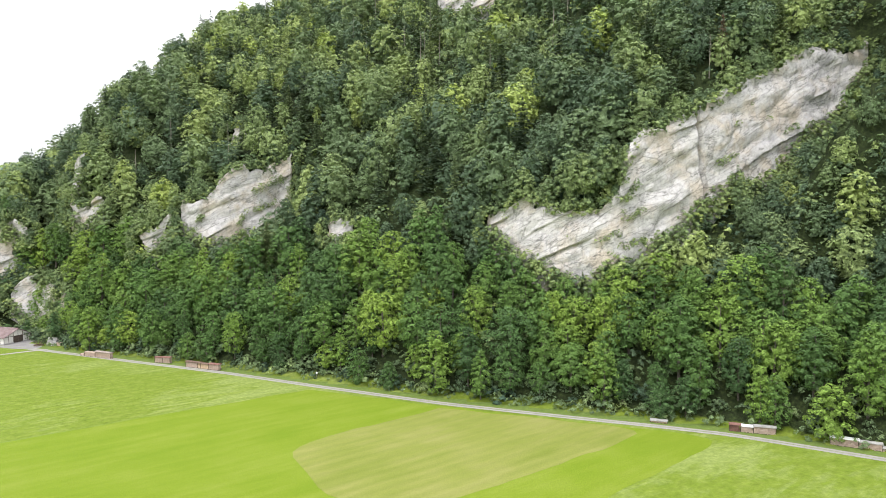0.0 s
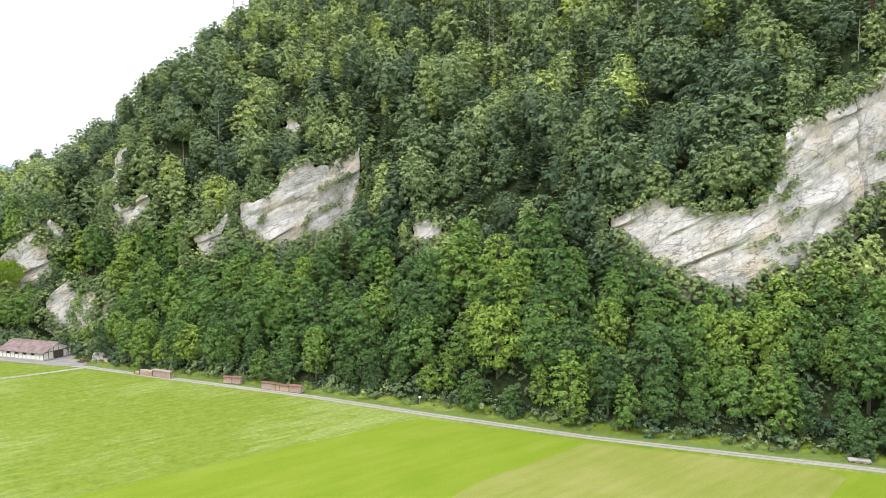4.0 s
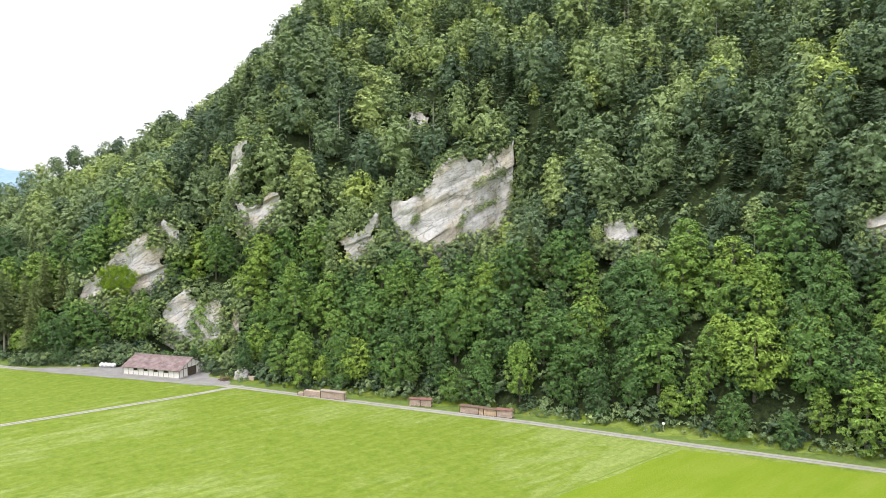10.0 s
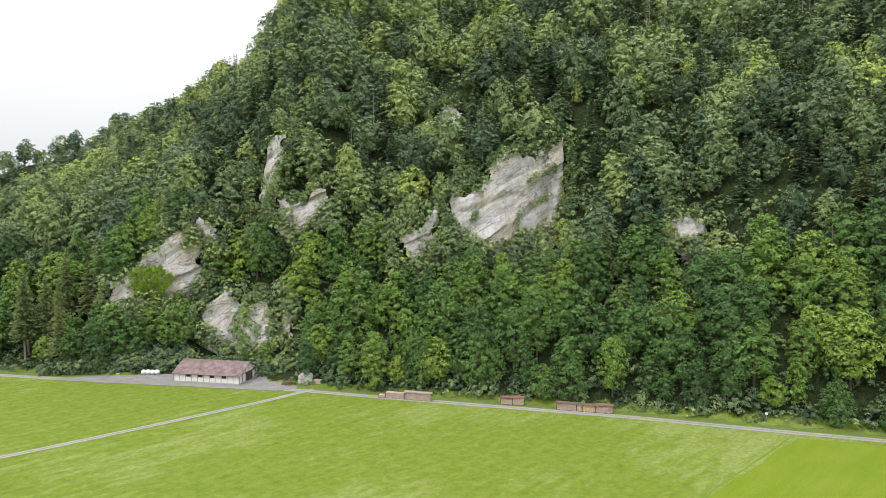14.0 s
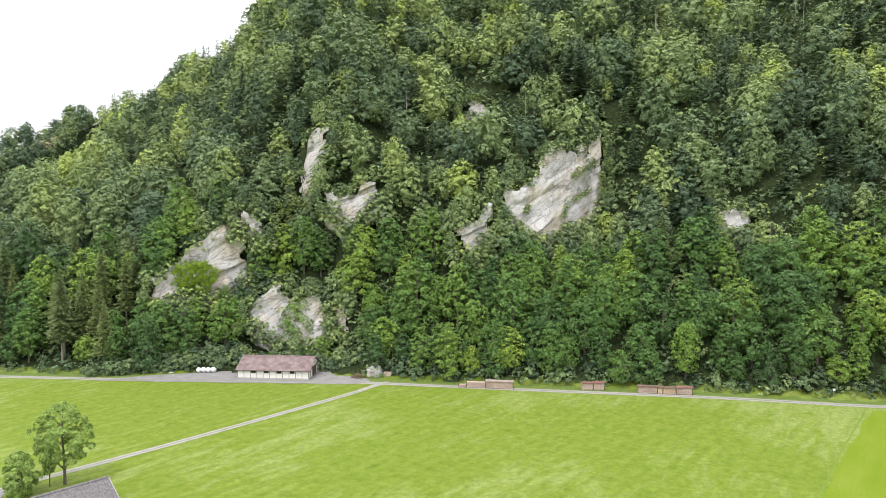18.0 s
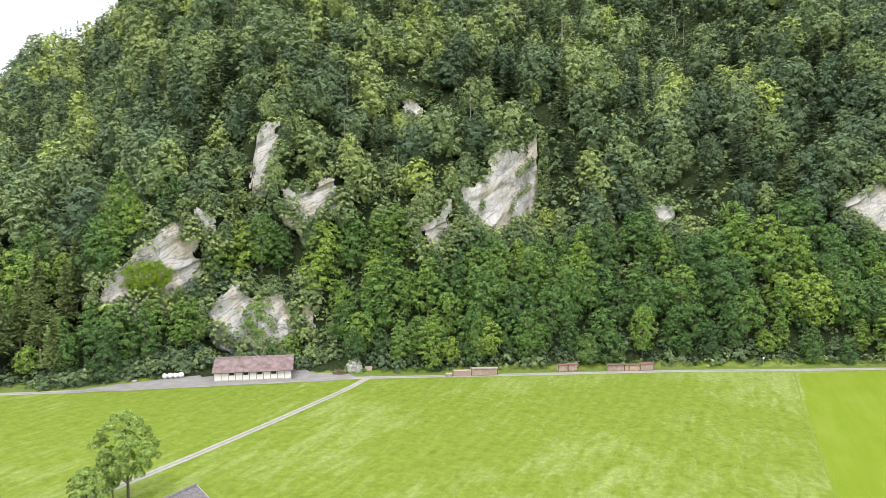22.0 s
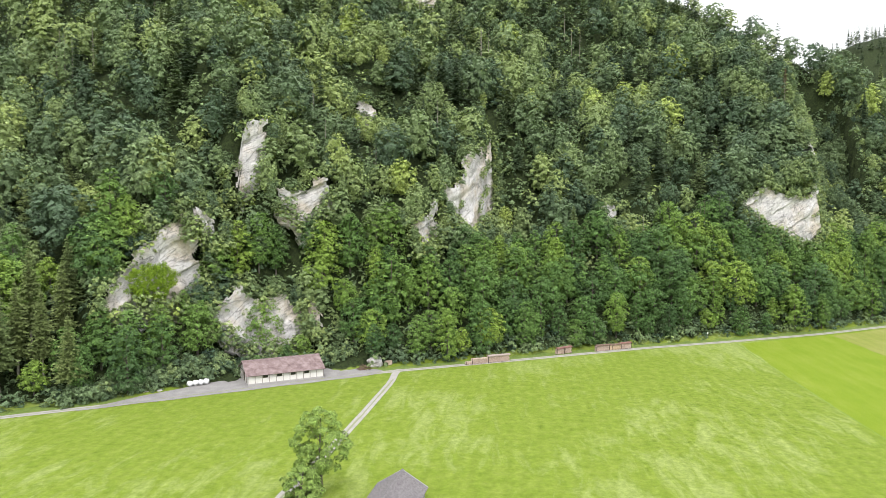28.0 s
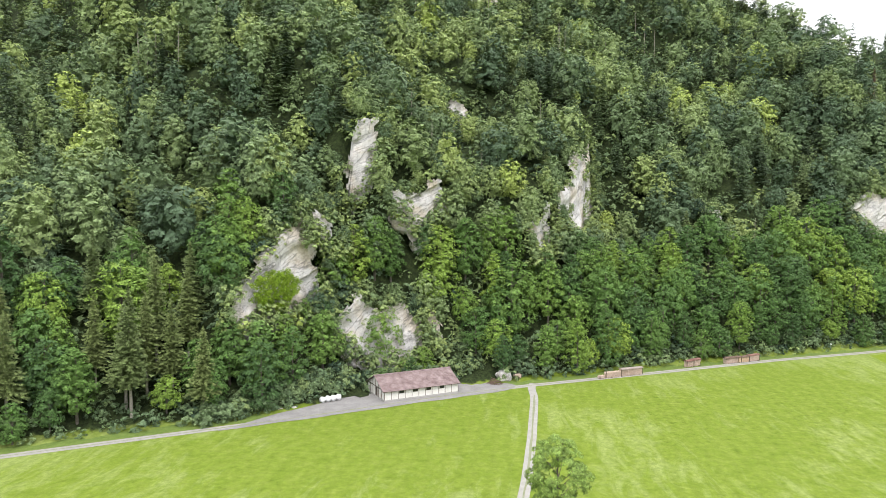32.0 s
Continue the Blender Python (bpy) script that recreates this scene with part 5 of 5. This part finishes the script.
def boulder(name, at, size, seed, label, material=ROCK, cuts=4):
    bm = bmesh.new()
    bmesh.ops.create_icosphere(bm, subdivisions=cuts, radius=1.0)
    for v in bm.verts:
        n = v.co.normalized()
        k = noise.fractal(n * 1.6 + Vector((seed, 0, 0)), 1.0, 2.0, 4)
        c = noise.cell(n * 2.1 + Vector((0, seed, 0)))
        v.co = n * (1 + 0.2 * k + 0.05 * c)
        v.co = Vector((v.co.x * size[0], v.co.y * size[1], v.co.z * size[2]))
    me = bpy.data.meshes.new(name)
    bm.to_mesh(me)
    bm.free()
    me.materials.append(material)
    ob = new(name, me)
    ob.location = at
    return tagged(ob, label, "rock")


boulder("boulder", (-141.6, 250.8, 0.9), (2.3, 1.9, 2.3), 3, "pale limestone boulder half overgrown beside the track")
for k in range(9):
    boulder("stone", (-199 + 2.6 * k + rng.uniform(-0.6, 0.6), 268.6 + rng.uniform(-0.5, 0.5), 0.15), (rng.uniform(0.4, 1.0), rng.uniform(0.3, 0.7), rng.uniform(0.25, 0.5)), k + 20, "grey stone lying along the edge of the yard", CONCRETE, 2)["group"] = "loose stones"


def brush_heap(x, y, r0, seed):
    r = np.random.default_rng(seed)
    bm = bmesh.new()
    for _ in range(60):
        a, rr = r.uniform(0, math.tau), r0 * math.sqrt(r.uniform(0, 1))
        p = Vector((rr * math.cos(a), rr * math.sin(a), max(0.05, (1 - rr / r0) * r.uniform(0.1, 1.2))))
        d = Vector((r.normal(), r.normal(), 0.35 * r.normal())).normalized() * r.uniform(0.5, 1.2)
        tube(bm, p - d, p + d, 0.07, 0.03, 4)
    me = bpy.data.meshes.new("brushwood_heap")
    bm.to_mesh(me)
    bm.free()
    me.materials.append(BRUSH)
    ob = new("brushwood_heap", me)
    ob.location = (x, y, 0.1)
    return tagged(ob, "heap of brown cut branches at the fork of the tracks", "brushwood")


brush_heap(-146.2, 250.2, 1.8, 5)
crate = new("crate")
crate.matrix_world = pose(-138.2, 249.0, 0, 0, 0, -22)
tagged(crate, "reddish wooden crate beside the boulder", "crate")
for k in range(4):
    part("board", box(-1.0, -0.5, 0.05 + 0.3 * k, 1.0, -0.44, 0.32 + 0.3 * k), WOODEND, crate)
    part("board", box(-1.0, 0.44, 0.05 + 0.3 * k, 1.0, 0.5, 0.32 + 0.3 * k), WOODEND, crate)
part("lid", box(-1.03, -0.53, 1.24, 1.03, 0.53, 1.3), WOODEND, crate)

sign = new("sign_post")
sign.matrix_world = pose(-36.7, 200.4, 0, 0, 0, -20)
tagged(sign, "white sign on a thin post in the verge", "sign")
part("post", box(-0.05, -0.05, -0.3, 0.05, 0.05, 2.3), GREY_SHEET, sign)
part("board", box(-0.28, -0.09, 1.75, 0.28, -0.05, 2.25, 0.01), WHITE_FILM, sign)


# ---- single trees ----
def lone_tree(name, x, y, h, r0, count, size, low, seed, label, leaf=LONE_LEAF, trunk_r=0.22, bark=BARK, core=5):
    q, lobes = broad_crown(seed, h, r0, count, size, low, 0.45, core, 60, 0.8, 0.06)
    return tree_thing(name, trunk_mesh(h, trunk_r, lobes, bark), leaf_mesh("crown", q, leaf), label, "tree", (x, y, float(land(np.array([x]), np.array([y]))[0])), 0.4, (1, 1, 1), "meadow trees")


lone_tree("meadow_tree", -204.0, 189.8, 14.2, 4.0, 6600, 0.22, 0.24, 901, "single leafy tree with a bare lower trunk by the track")
lone_tree("meadow_bush", -209.8, 186.4, 7.3, 2.9, 3600, 0.24, 0.02, 902, "low rounded bushy tree beside the lone tree")
lone_tree("sapling", -206.2, 189.4, 8.2, 1.3, 800, 0.24, 0.25, 903, "thin young tree between the bush and the tree", trunk_r=0.09, core=0)


def snag(x, y, h, seed, label="bare grey dead trunk standing among the trees"):
    r = np.random.default_rng(seed)
    bm = bmesh.new()
    tube(bm, (0, 0, -1), (0.15, 0.1, h * 0.6), 0.17, 0.11)
    tube(bm, (0.15, 0.1, h * 0.6), (0.1, 0, h), 0.11, 0.03)
    for _ in range(14):
        z = h * r.uniform(0.35, 0.95)
        a = r.uniform(0, math.tau)
        l = r.uniform(0.5, 1.6) * (1.2 - z / h)
        tube(bm, (0.12, 0.08, z), (l * math.cos(a), l * math.sin(a), z + 0.5 * l), 0.05, 0.02, 4)
    me = bpy.data.meshes.new("dead_tree")
    bm.to_mesh(me)
    bm.free()
    me.materials.append(PALE_BARK)
    ob = new("dead_tree", me)
    ob.location = (x, y, float(land(np.array([x]), np.array([y]))[0]))
    return tagged(ob, label, "dead tree", "dead trees")


for k, (x, y, h) in enumerate(((-62, 238, 17), (-64.5, 237, 15), (-35, 226, 19), (-128, 292, 17), (-10, 216, 17), (-112, 285, 16), (-120, 310, 17), (82, 218, 13), (-86, 281, 20))):
    snag(x, y, h, 930 + k)
r = np.random.default_rng(940)
for k in range(34):
    x, v = (r.uniform(-70, 60), r.uniform(120, 205)) if k < 22 else (r.uniform(-180, -110), r.uniform(95, 140))
    snag(x, np.interp(x, RX, RY) + v / 0.92, r.uniform(13, 19), 960 + k, "bare pale stem standing among the trees of the upper slope")
q = spruce_crown(950, 17, 2.3, 34, 10, 0.12, 0.4)
tree_thing("dead_spruce", trunk_mesh(17, 0.24, None, PALE_BARK), leaf_mesh("crown", q, DRY), "dead spruce with dry reddish brown needles above the cliff", "tree", (86.5, 219.5, float(land(np.array([86.5]), np.array([219.5]))[0])), 0, (1, 1, 1), "")


# ---- far mountains beyond the west end of the valley ----
def far_range(name, x0, x1, y, top, base, material, label, seed):
    """A range several kilometres off, with a broken crest; any haze is painted in its material."""
    xs = np.linspace(x0, x1, 160)
    crest = base + (top - base) * (0.62 + 0.38 * fractal(xs, xs * 0 + 2.0, (x1 - x0) / 3.0, seed, 5))
    rows = 6
    verts, faces = [], []
    for k in range(rows):
        f = k / (rows - 1)
        for x, c in zip(xs, crest):
            verts.append((x, y + 500 * f, base - 40 + (c - base + 40) * f**0.8 + 10 * math.sin(x * 0.01 + k)))
    n = len(xs)
    for k in range(rows - 1):
        for i in range(n - 1):
            faces.append((k * n + i, k * n + i + 1, (k + 1) * n + i + 1, (k + 1) * n + i))
    return tagged(new(name, mesh_of(name, verts, faces, material, True)), label, "mountains", kind="structure")


far_range("backdrop_range", -3600, -900, 3000, 260, 40, HAZED_HILL, "mountain range across the valley with painted blue haze", 71)
far_range("backdrop_foothill", -2600, -700, 1700, 95, 0, FAR_SLOPE, "low wooded foothill far down the valley", 75)
